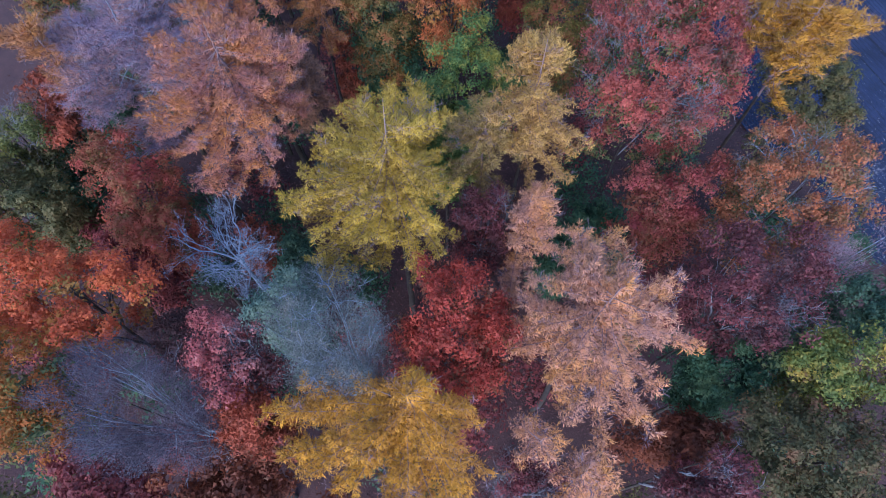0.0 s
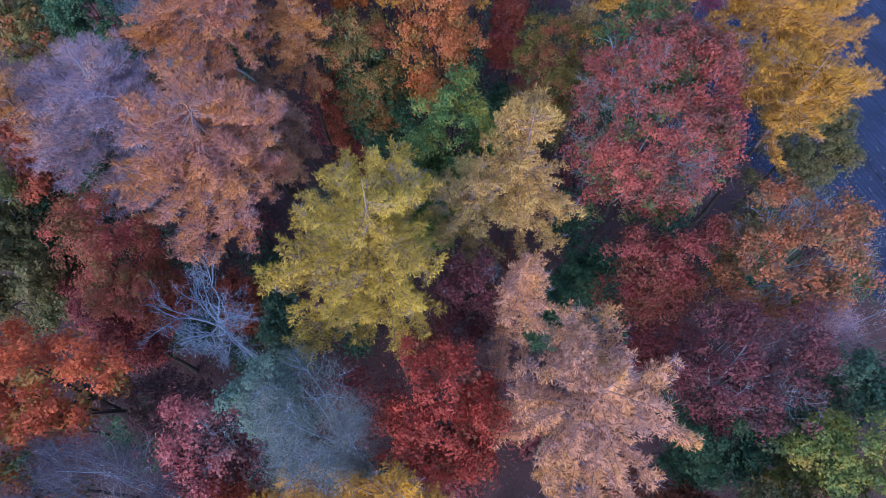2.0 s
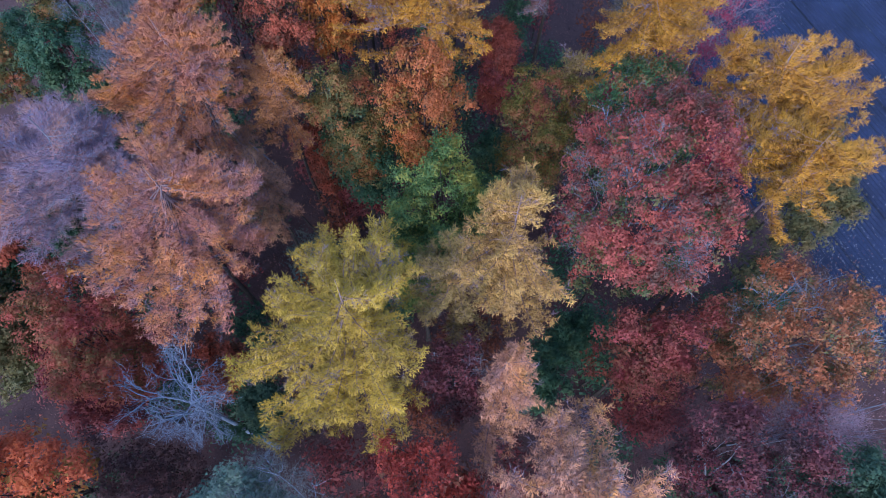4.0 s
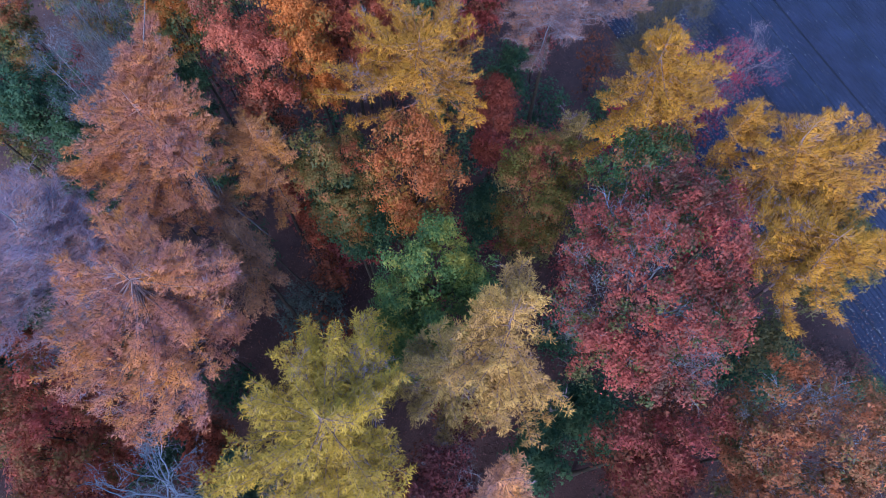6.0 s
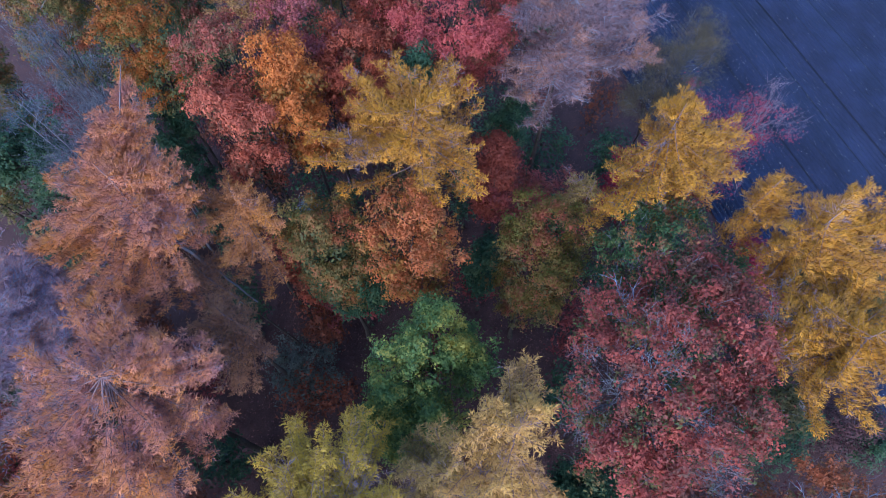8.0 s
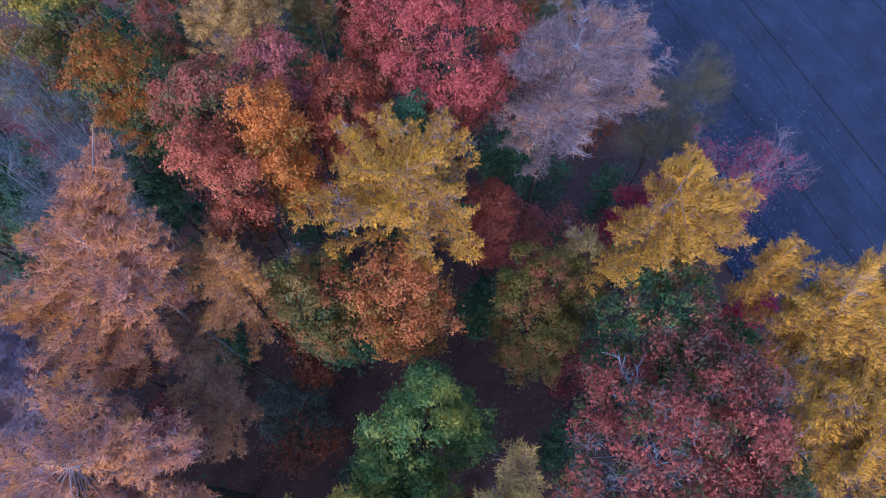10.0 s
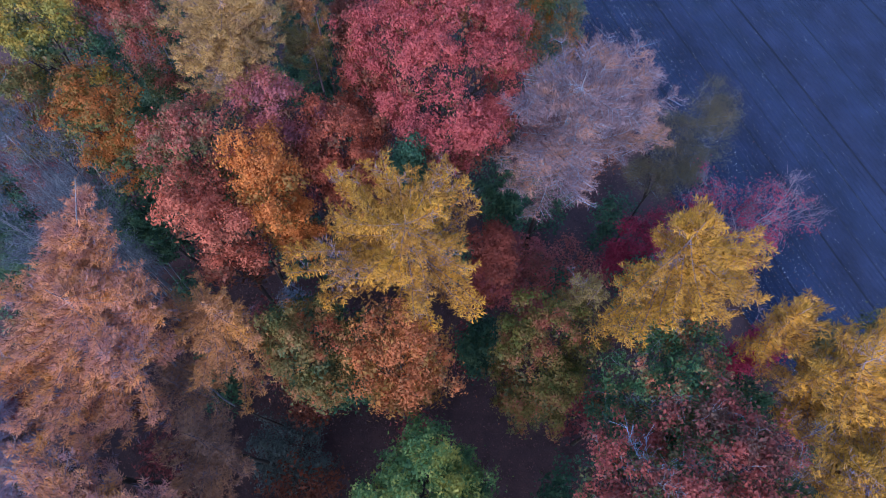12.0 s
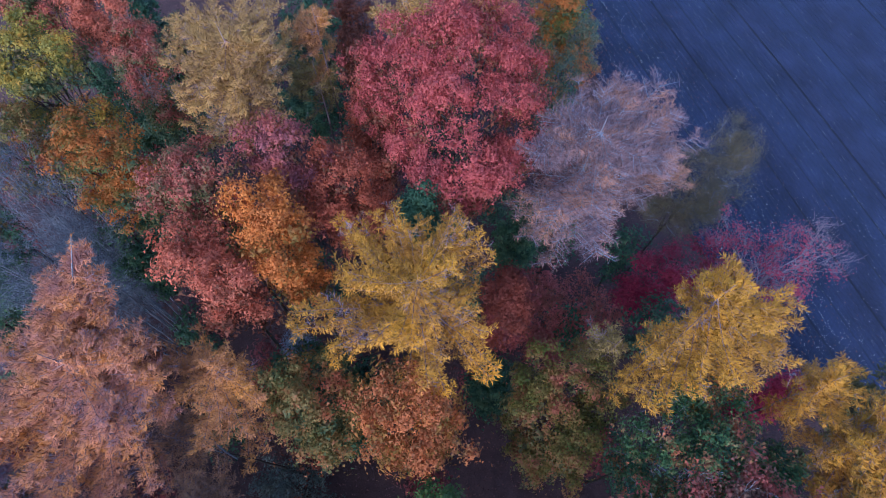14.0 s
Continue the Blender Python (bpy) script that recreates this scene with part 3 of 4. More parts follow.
def ground():
    """The forest floor: one sheet, finely uneven in the wood and reaching the horizon."""
    def axis(lo, hi, step):
        return np.concatenate([[-2500, -700, -200, -80], np.arange(lo, hi + step, step), [hi + 60, hi + 200, hi + 700, 2500]])
    xs, ys = axis(-34, 42, 0.8), axis(-16, 76, 0.8)
    gx, gy = np.meshgrid(xs, ys, indexing="ij")
    gz = np.array([0.16 * noise.noise((a * 0.3, b * 0.3, 1.0)) + 0.05 * noise.noise((a * 1.4, b * 1.4, 4.0)) for a, b in zip(gx.ravel(), gy.ravel())])
    d = (gx.ravel() - FIELD_EDGE[0]) * FIELD_OUT[0] + (gy.ravel() - FIELD_EDGE[1]) * FIELD_OUT[1]
    inside = (np.abs(gx.ravel()) < 60) & (np.abs(gy.ravel()) < 90)
    s = (gx.ravel() - FIELD_EDGE[0]) * FIELD_DIR[0] + (gy.ravel() - FIELD_EDGE[1]) * FIELD_DIR[1]
    gz = np.where(inside, gz * np.clip((1.0 - d) / 3, 0, 1), 0) - 0.12 * (d > -0.5)
    gz = np.where(inside & (s > -6.0) & (d > -0.5) & (d < margin(s)), 0.16, gz)
    v = np.stack([gx.ravel(), gy.ravel(), gz], 1)
    n = len(ys)
    i, j = np.meshgrid(np.arange(len(xs) - 1), np.arange(n - 1), indexing="ij")
    f = np.stack([i * n + j, (i + 1) * n + j, (i + 1) * n + j + 1, i * n + j + 1], -1).reshape(-1, 4)
    ob = new("ground", mesh("ground", [(v, f, 0)], [LITTER]))
    tagged(ob, "dark woodland floor covered with fallen leaves", "ground", kind="structure")
    for p in ob.data.polygons:
        p.use_smooth = True


def field():
    """The tilled field beside the wood: fine drill rows and a deeper wheel line every few metres."""
    rng = np.random.default_rng(5)
    across = np.concatenate([np.arange(0, 46, 0.06), np.arange(46, 200, 4.0)])
    rows = 0.085 * np.sin(across * 2 * np.pi / 0.36) * (0.6 + 0.4 * np.sin(across * 0.9))
    near = np.abs((across - 4.2 + 2.2) % 4.4 - 2.2)
    faint = np.abs((across - 6.3 + 2.2) % 4.4 - 2.2)
    rows -= 0.07 * np.exp(-((near / 0.08) ** 2)) + 0.05 * np.exp(-((faint / 0.07) ** 2))
    rows[across > 46] = 0
    along = np.concatenate([[-220, -120], np.arange(-60, 32, 2.4), [60, 160]])
    ga, gs = np.meshgrid(across, along, indexing="ij")
    z = np.repeat(rows[:, None], len(along), 1) + rng.normal(0, 0.008, ga.shape)
    wander = 0.06 * np.sin(gs * 0.21 + ga * 0.05)
    p = FIELD_EDGE + FIELD_OUT * (ga + wander)[..., None] + FIELD_DIR * gs[..., None]
    p[..., 2] = z + 0.02
    n = len(along)
    i, j = np.meshgrid(np.arange(len(across) - 1), np.arange(n - 1), indexing="ij")
    f = np.stack([i * n + j, i * n + j + 1, (i + 1) * n + j + 1, (i + 1) * n + j], -1).reshape(-1, 4)
    v = p.reshape(-1, 3)
    if np.cross(v[f[0, 1]] - v[f[0, 0]], v[f[0, 2]] - v[f[0, 0]])[2] < 0:
        f = f[:, ::-1]
    # narrow faces along the wheel lines take a darker soil colour
    in_line = (near[i.ravel()] < 0.036) | (faint[i.ravel()] < 0.03)
    ob = new("field", mesh("field", [(v, f[~in_line], 0), (v, f[in_line], 1)], [SOIL, LINE_SOIL]))
    tagged(ob, "dark tilled field with drill rows and wheel lines", "field", kind="structure")
    # pale stones and chaff, thicker towards the wood
    n = 24000
    a = np.minimum(np.where(rng.random(n) < 0.75, rng.exponential(5.0, n), rng.uniform(0, 45, n)), 45)
    a = np.where(rng.random(n) < 0.6, np.round(a / 0.72) * 0.72 + rng.normal(0, 0.06, n), a)
    s = rng.uniform(-58, 28, n)
    at = FIELD_EDGE + FIELD_OUT * a[:, None] + FIELD_DIR * s[:, None] + UP * 0.035
    size = (0.008 + 0.022 * rng.random(n) ** 2)[:, None]
    spin = rng.uniform(0, 2 * np.pi, n)
    ex = np.stack([np.cos(spin), np.sin(spin), np.zeros(n)], 1) * size
    ey = np.stack([-np.sin(spin), np.cos(spin), np.zeros(n)], 1) * size * 0.6
    v = np.stack([at - ex - ey, at + ex - ey, at + ex + ey, at - ex + ey, at + UP * size * 0.7], 1).reshape(-1, 3)
    k = np.arange(n)[:, None] * 5
    f = np.concatenate([k + np.array([[0, 1, 4]]), k + np.array([[1, 2, 4]]), k + np.array([[2, 3, 4]]), k + np.array([[3, 0, 4]])])
    ob = new("field_stones", mesh("field_stones", [(v, f, 0)], [STRAW]))
    tagged(ob, "pale stones and chaff strewn over dark soil", "stones", kind="stuff")


def fallen_leaves():
    """Leaf litter on the wood floor."""
    rng = np.random.default_rng(8)
    n = 80000
    x, y = rng.uniform(-28, 30, n), rng.uniform(-6, 62, n)
    d = (x - FIELD_EDGE[0]) * FIELD_OUT[0] + (y - FIELD_EDGE[1]) * FIELD_OUT[1]
    s = (x - FIELD_EDGE[0]) * FIELD_DIR[0] + (y - FIELD_EDGE[1]) * FIELD_DIR[1]
    keep = d < margin(s) + rng.exponential(2.6, n)
    c = np.stack([x, y, np.where((d > -0.5) & (d < margin(s)), 0.19, 0.08)], 1)[keep]
    v, f = leaf_cloud(rng, c, 1, 0.12, (0.02, 0.02, 0.04))
    ob = new("fallen_leaves", mesh("fallen_leaves", [(v, f, 0)], [leaf_material("litter_leaf")]))
    tagged(ob, "fallen brown and maroon leaves on the wood floor", "leaves", kind="stuff")


def understorey():
    """Low shaded saplings that fill the gaps under the canopy."""
    rng = np.random.default_rng(77)
    spots = []
    clear = ((-4.5, 21.5, 2.6), (3.6, 22.5, 1.8), (-2.2, 9.5, 1.5))
    kinds = ("dark_green", "teal", "dark_maroon", "brown", "olive", "dark_green", "dark_maroon")
    words = {"dark_green": "dark green", "teal": "teal-green", "dark_maroon": "dark maroon", "brown": "brown-leaved", "olive": "olive-green"}
    for _ in range(5000):
        x, y = rng.uniform(-28, 17), rng.uniform(-1, 54)
        if (x - 27) + (y - 22) * 0.396 > -7 or any(math.hypot(x - a, y - b) < r for a, b, r in clear):
            continue
        if any(math.hypot(x - a, y - b) < 4.0 for a, b in spots):
            continue
        spots.append((x, y))
    for i, (x, y) in enumerate(spots):
        kind = kinds[i % len(kinds)]
        r = rng.uniform(1.0, 1.9)
        sapling(words[kind] + " sapling in the shade under taller trees", kind, x, y, rng.uniform(4.5, 9.5), 0.7, tuple(np.round(r * rng.uniform(0.7, 1.2, 8), 1)), 300 + i)


def sapling(label, palette, x, y, top, slope, reach, seed):
    rng = np.random.default_rng(seed)
    root = tree_root("sapling", label, "tree", "saplings under the canopy", x, y)
    lobes, c, inner = crown_points(rng, reach, top, slope, 0.8, 9, deep=top * 0.5, wall=0.6)
    wooden_frame(rng, root, lobes, top, rng.normal(0, 0.2, 2), BARK, 0.4, limbs=5, branch_share=0.5)
    v1, f1 = leaf_cloud(rng, c, 8, 0.2, (0.25, 0.25, 0.18), 0.25)
    piece("crown", [(v1, f1, 0)], [leaf_material(palette)], root)


ground()
field()
fallen_leaves()

# ---- the trees: reach is the crown's spread, from east round by north ----
larch("yellow-green larch with feathery upturned boughs", "chartreuse", -3.28, 12.34, 20.9, 0.85,
    (2.1, 2.2, 2.7, 3.3, 4.2, 4.5, 4.3, 3.6, 3.2, 3.5, 3.2, 4.5, 4.8, 5.0, 4.1, 3.7, 4.5, 3.6, 4.1, 2.1), 1, dense=1.1)
larch("tan larch fading from yellow", "tan", 2.15, 15.60, 20.6, 0.75,
    (1.9, 1.5, 1.6, 2.0, 2.4, 1.8, 1.2, 1.0, 0.9, 1.0, 1.2, 1.6, 2.9, 3.0, 3.2, 3.6, 4.2, 3.8, 2.5, 1.9), 2, dense=1.15)
larch("pale pink-tan larch with long plume-like boughs", "pink", 4.11, 6.53, 19.5, 0.48,
    (2.4, 2.9, 1.5, 1.6, 4.1, 3.5, 2.9, 2.2, 1.8, 2.9, 3.1, 3.3, 3.8, 3.7, 3.9, 4.2, 4.3, 3.1, 3.3, 2.5), 3, bare=0.28)
larch("slim pink-tan larch beside a larger one", "pink", 2.27, 10.60, 17.7, 0.40,
    (0.7, 0.7, 0.7, 0.8, 1.2, 1.2, 1.2, 0.9, 0.8, 0.7, 0.7, 0.9, 1.8, 2.1, 3.4, 2.7, 2.2, 0.9, 0.8, 0.7), 4, dense=1.2)
larch("golden larch with ragged spreading boughs", "gold", -2.20, 3.60, 18.5, 0.45,
    (1.2, 0.9, 0.8, 0.8, 0.8, 0.8, 0.8, 0.8, 1.0, 3.0, 4.8, 5.2, 4.5, 4.2, 3.8, 3.6, 3.4, 3.3, 3.4, 2.9), 5, dense=1.2, bare=0.15)
larch("orange-pink larch in full autumn colour", "salmon", -10.50, 16.80, 19.6, 0.42,
    (3.5, 3.6, 3.4, 2.9, 2.6, 3.0, 4.3, 4.3, 3.5, 3.2, 3.1, 3.2, 3.4, 3.8, 4.6, 4.9, 5.0, 4.7, 4.1, 3.6), 6, dense=1.1, bare=0.27)
larch("tall orange larch with a slender bowed leader", "rust_larch", -12.95, 25.20, 20.9, 1.6,
    (1.3, 1.2, 1.1, 1.0, 0.9, 0.9, 1.0, 1.2, 1.4, 1.6, 1.7, 1.7, 1.7, 1.7, 1.8, 1.8, 1.8, 1.7, 1.6, 1.4), 7, lean=(2.2, 2.6), bare=0.0, dense=2.4, bow=5.0)
broad_larch = larch("broad orange-pink larch in front of a leaning one", "rust_larch", -11.60, 24.20, 19.6, 0.50,
    (2.7, 2.5, 2.4, 2.4, 2.5, 2.5, 2.5, 2.6, 3.1, 4.1, 4.3, 4.2, 4.2, 4.4, 4.6, 4.7, 4.6, 4.2, 3.4, 2.9), 8, bare=0.14, dense=1.1)
limb = bend(np.array((0.1, 0.1, 13.2)), np.array((3.4, -2.0, 11.6)), 0.2, 9) + np.random.default_rng(9).normal(0, 0.03, (9, 3))
piece("bough", [tube(limb, np.linspace(0.075, 0.03, 9), 6) + (0,)], [PALE_BARK], broad_larch, "long bare pale bough")
larch("small orange larch crowded by its neighbour", "orange_larch", -7.80, 24.40, 17.3, 0.50,
    (1.6, 1.4, 1.3, 1.2, 1.2, 1.3, 1.6, 2.4, 2.6, 2.6, 2.4, 2.2, 2.0, 1.9, 2.0, 2.5, 3.1, 2.8, 2.2, 1.8), 9)
larch("brown drooping larch on a leaning trunk", "brown_larch", -7.08, 22.09, 14.4, 0.70,
    (1.0, 0.9, 0.9, 0.9, 0.9, 0.9, 1.1, 1.5, 2.5, 2.0, 1.8, 1.7, 1.7, 1.7, 1.8, 2.1, 2.7, 2.7, 2.1, 1.3), 10, thin=0.45, lean=(-2.9, 0.9))
larch("golden larch with star-shaped crown over an oak", "gold", -0.90, 26.90, 20.2, 0.27,
    (2.2, 2.5, 3.5, 3.2, 3.2, 2.6, 3.2, 4.0, 4.2, 2.7, 2.4, 4.4, 3.8, 2.8, 2.5, 3.0, 4.0, 4.4, 3.3, 2.4), 11, dense=0.9, bare=0.14)
larch("bright yellow larch at the edge of the wood", "yellow", 8.90, 26.20, 20.4, 0.50,
    (3.2, 2.3, 1.7, 1.4, 1.3, 1.2, 1.2, 1.2, 1.2, 1.3, 1.9, 2.1, 3.8, 4.0, 3.6, 3.3, 3.0, 2.9, 2.8, 2.9), 12, dense=1.2, bare=0.05)
larch("small olive-tan larch beside a yellow one", "olive_larch", 6.16, 26.09, 16.0, 0.80,
    (1.2, 1.2, 1.0, 0.8, 0.6, 0.6, 0.6, 0.6, 0.7, 0.9, 0.7, 0.7, 0.7, 0.8, 0.7, 0.7, 0.7, 0.8, 1.1, 1.2), 13)
larch("yellow larch overhanging the field edge", "yellow", 13.20, 18.20, 20.2, 0.45,
    (3.3, 4.2, 4.5, 4.3, 3.7, 3.2, 2.9, 2.8, 2.5, 2.5, 2.6, 2.9, 2.7, 3.0, 3.4, 2.5, 1.3, 1.2, 2.0, 2.6), 14, dense=1.05)
larch("orange-yellow larch on the field margin", "gold", 13.20, 21.90, 20.4, 0.45,
    (4.6, 4.8, 4.0, 2.2, 1.6, 1.2, 1.2, 1.2, 1.2, 1.4, 1.6, 2.0, 2.2, 2.1, 2.1, 2.2, 2.5, 2.8, 3.3, 3.8), 15)
larch("small upright golden larch between larger ones", "gold", 12.23, 23.80, 19.4, 0.60,
    (1.5, 1.6, 1.6, 1.4, 1.0, 0.8, 0.7, 0.6, 0.6, 0.6, 0.8, 1.1, 1.3, 1.6, 1.6, 1.6, 1.5, 0.7, 0.8, 1.0), 16, dense=1.3)
larch("straw-coloured larch with layered boughs", "straw", -8.40, 37.00, 20.4, 0.45,
    (2.0, 2.3, 2.8, 3.4, 4.2, 4.8, 5.0, 4.8, 4.4, 3.8, 3.3, 3.2, 3.2, 3.2, 3.5, 3.7, 3.7, 3.3, 2.5, 2.2), 17, dense=1.1)
larch("small brownish larch in a gap", "olive_larch", -6.13, 38.75, 16.5, 0.70,
    (1.3, 1.3, 1.5, 1.7, 1.8, 2.1, 2.1, 2.1, 2.1, 1.5, 1.2, 1.1, 1.1, 1.2, 1.0, 0.8, 0.8, 0.8, 1.0, 1.3), 18)
larch("orange-tan larch among red trees", "orange_larch", -5.57, 39.56, 19.0, 0.90,
    (0.7, 0.7, 0.8, 1.0, 1.5, 1.8, 1.8, 1.8, 1.8, 1.7, 1.4, 1.2, 1.1, 1.1, 1.3, 1.2, 1.1, 1.1, 1.1, 0.8), 19)
larch("pale tan larch behind a crimson tree", "tan", -1.46, 40.02, 19.5, 0.80,
    (1.3, 1.6, 2.3, 2.3, 2.3, 2.3, 2.3, 2.3, 2.3, 2.2, 1.6, 0.8, 0.6, 0.5, 0.5, 0.5, 0.6, 0.9, 1.2, 1.2), 20)
larch("orange larch at the far side of the wood", "orange_larch", 1.89, 40.22, 19.5, 0.80,
    (1.3, 1.7, 2.0, 2.0, 2.0, 2.0, 2.0, 2.0, 1.6, 1.5, 1.3, 0.9, 0.7, 0.7, 0.7, 0.8, 1.0, 0.9, 0.9, 1.0), 21)
larch("olive-tan larch between two taller ones", "tan_olive", 0.30, 14.70, 17.8, 0.40,
    (1.4, 1.4, 1.4, 1.3, 1.2, 1.3, 1.5, 1.7, 1.7, 1.5, 1.6, 1.7, 1.9, 2.3, 2.6, 2.7, 2.7, 2.5, 2.0, 1.6), 22)
larch("dusky pink larch with thin needles", "pink", 1.99, 2.68, 16.5, 0.70,
    (0.9, 0.8, 0.9, 1.0, 1.0, 0.9, 0.9, 1.0, 1.0, 0.9, 0.9, 1.0, 1.3, 1.3, 1.2, 1.3, 1.0, 0.9, 0.9, 1.0), 23, thin=0.5, bare=0.4)
larch("small pink larch at a clearing edge", "pink", 3.10, 1.51, 17.5, 0.80,
    (1.1, 0.9, 0.9, 1.0, 0.8, 0.6, 0.6, 0.6, 0.6, 0.8, 0.7, 0.7, 0.8, 1.1, 1.2, 1.1, 1.2, 1.3, 1.2, 1.1), 24)
larch("orange larch beside a misty grey tree", "orange_larch", -19.03, 18.67, 19.0, 0.80,
    (1.1, 0.9, 0.8, 0.9, 1.0, 1.3, 1.9, 1.9, 1.9, 1.9, 1.9, 1.9, 1.3, 1.1, 1.1, 1.1, 1.3, 1.3, 1.1, 1.1), 25)
leafy_tree("green birch-like tree turning yellow at the top", "green", -0.04, 19.27, 18.0, 1.30,
    (2.0, 1.7, 1.7, 1.7, 1.7, 1.5, 1.9, 2.8, 3.1, 3.1, 2.2, 2.2), 26)
leafy_tree("green lower tree beside a birch-like one", "green", -1.13, 16.83, 14.5, 0.60,
    (1.5, 1.3, 1.2, 1.5, 1.7, 1.8, 1.5, 1.2, 1.3, 1.5, 1.7, 1.7), 27)
open_tree("large dusky-red oak with bare grey twigs", "dusky_red", 7.75, 17.45, 20.0, 0.45,
    (3.1, 3.9, 4.7, 3.8, 3.5, 3.2, 3.4, 3.8, 4.4, 4.4, 3.3, 3.1), 28, bareness=-0.05, forks=((-1.1, -0.2), (-1.3, 2.2), (0.0, -1.7)))
open_tree("dark green tree flecked with salmon leaves", "green_red", 8.60, 21.90, 18.4, 0.50,
    (2.9, 2.5, 2.3, 2.2, 2.3, 2.5, 2.9, 2.7, 2.4, 2.2, 2.3, 2.6), 29, bareness=-0.25)
open_tree("orange oak with blue-grey bare twigs", "orange_grey", 12.75, 12.30, 18.0, 0.50,
    (2.8, 3.1, 2.5, 2.4, 2.4, 2.7, 2.7, 3.0, 2.8, 2.4, 2.3, 2.5), 30, bareness=0.04, forks=((-0.9, 1.3), (0.4, 1.2), (1.5, -0.6)))
leafy_tree("dusky rose-red tree with rounded crown", "rose", 7.95, 12.14, 17.0, 0.60,
    (1.8, 2.4, 1.7, 1.1, 1.2, 1.8, 2.1, 2.0, 1.8, 1.5, 1.6, 1.5), 31)
open_tree("maroon tree with thinning purple leaves", "maroon", 9.68, 7.80, 18.4, 0.50,
    (2.0, 2.1, 2.2, 2.0, 2.2, 2.3, 2.0, 2.1, 2.2, 2.1, 2.2, 2.2), 32, bareness=-0.35)
twiggy_tree("mauve-grey tree nearly bare of leaves", "mauve_twig", 13.96, 9.47, 17.0, 0.50,
    (1.8, 1.9, 1.3, 1.1, 1.1, 1.5, 1.9, 1.9, 1.2, 1.0, 1.2, 1.6), 33)
leafy_tree("green tree with yellowing top", "green_yellow", 12.00, 4.78, 17.9, 0.60,
    (2.1, 1.7, 1.3, 1.1, 1.2, 1.6, 2.1, 1.8, 1.3, 1.1, 1.2, 1.7), 34)
leafy_tree("deep teal-green tree with dense leaves", "teal", 14.19, 7.16, 17.0, 0.60,
    (1.9, 1.5, 1.2, 1.1, 1.1, 1.6, 1.6, 1.7, 1.2, 1.1, 1.2, 1.3), 35)
leafy_tree("dark green understorey tree beneath pale larches", "dark_green", 9.86, 5.42, 14.5, 0.60,
    (1.6, 1.6, 1.4, 1.2, 1.3, 1.6, 1.6, 1.6, 1.4, 1.2, 1.3, 1.5), 36)
leafy_tree("olive-green tree with bare patches", "olive_brown", 11.29, 2.23, 17.2, 0.50,
    (2.9, 2.4, 1.7, 1.6, 1.9, 2.7, 2.8, 2.3, 2.0, 1.7, 1.9, 2.6), 37)
open_tree("mauve-red tree thinning at the crown", "maroon", 7.34, 1.23, 17.0, 0.60,
    (1.1, 1.0, 1.0, 0.9, 0.9, 1.0, 1.0, 1.2, 0.9, 0.8, 0.9, 1.0), 38)
leafy_tree("brown-leaved understorey tree in shade", "brown", 8.27, 3.16, 13.5, 0.60,
    (1.2, 1.0, 0.8, 0.7, 0.8, 1.1, 1.0, 1.0, 1.0, 0.7, 0.7, 1.0), 39)
leafy_tree("bright red tree with upright leaf clusters", "red", -0.84, 6.34, 17.9, 0.55,
    (1.9, 2.0, 2.3, 2.2, 2.3, 2.4, 2.0, 1.8, 2.1, 2.4, 2.4, 2.2), 40)
twiggy_tree("blue-grey tree with fine bare twigs", "blue_twig", -4.47, 5.62, 18.6, 0.50,
    (1.3, 1.2, 1.6, 2.4, 2.6, 2.9, 2.6, 2.2, 1.8, 1.7, 1.7, 1.6), 41)
leafy_tree("pale teal tree beside a bare grey one", "teal_pale", -6.90, 6.80, 17.6, 0.60,
    (1.2, 1.2, 1.3, 1.2, 1.1, 1.1, 1.3, 1.1, 1.2, 1.2, 1.2, 1.2), 42)
bare_tree("bare blue-grey tree with forked limbs", "grey_bark", -10.05, 10.20, 16.6, 0.30,
    (1.5, 1.9, 2.3, 2.4, 2.7, 2.6, 2.2, 2.1, 2.1, 1.5, 1.2, 1.2), 43, thick=0.04)
open_tree("pink-leaved tree over purple twigs", "pink_leaf", -8.72, 5.23, 17.2, 0.50,
    (1.4, 1.4, 1.4, 1.5, 1.6, 1.5, 1.4, 1.3, 1.5, 1.6, 1.5, 1.5), 44)
leafy_tree("brick-red tree beneath a pink one", "brick", -8.08, 3.28, 15.5, 0.60,
    (0.9, 0.9, 1.1, 1.0, 1.1, 1.2, 0.9, 0.9, 1.0, 1.2, 1.1, 1.1), 45)
twiggy_tree("slate-purple tree with dense bare twigs", "slate_twig", -11.55, 3.54, 17.8, 0.50,
    (2.5, 1.9, 2.2, 2.2, 2.4, 2.6, 2.7, 2.3, 2.1, 1.9, 2.3, 2.9), 46)
leafy_tree("orange-red tree with layered crown", "orange_red", -15.02, 7.50, 18.4, 0.50,
    (3.7, 2.2, 1.4, 1.5, 2.3, 3.7, 2.8, 2.4, 2.3, 2.1, 2.3, 3.2), 47)
leafy_tree("amber tree standing beside an orange-red one", "amber", -15.53, 3.93, 17.8, 0.60,
    (1.8, 2.0, 1.8, 1.7, 2.0, 2.5, 1.6, 1.5, 1.8, 2.1, 2.3, 2.0), 48)
leafy_tree("crimson and olive tree turning unevenly", "crimson_olive", -14.47, 12.88, 16.5, 0.70,
    (2.0, 1.7, 1.6, 1.8, 2.8, 2.7, 1.5, 1.3, 1.6, 2.4, 2.8, 2.6), 49)
leafy_tree("maroon understorey tree in deep shade", "dark_maroon", -16.43, 11.61, 12.0, 0.60,
    (1.8, 1.3, 1.1, 1.2, 1.6, 2.3, 1.4, 1.0, 1.0, 1.4, 1.9, 2.1), 50)
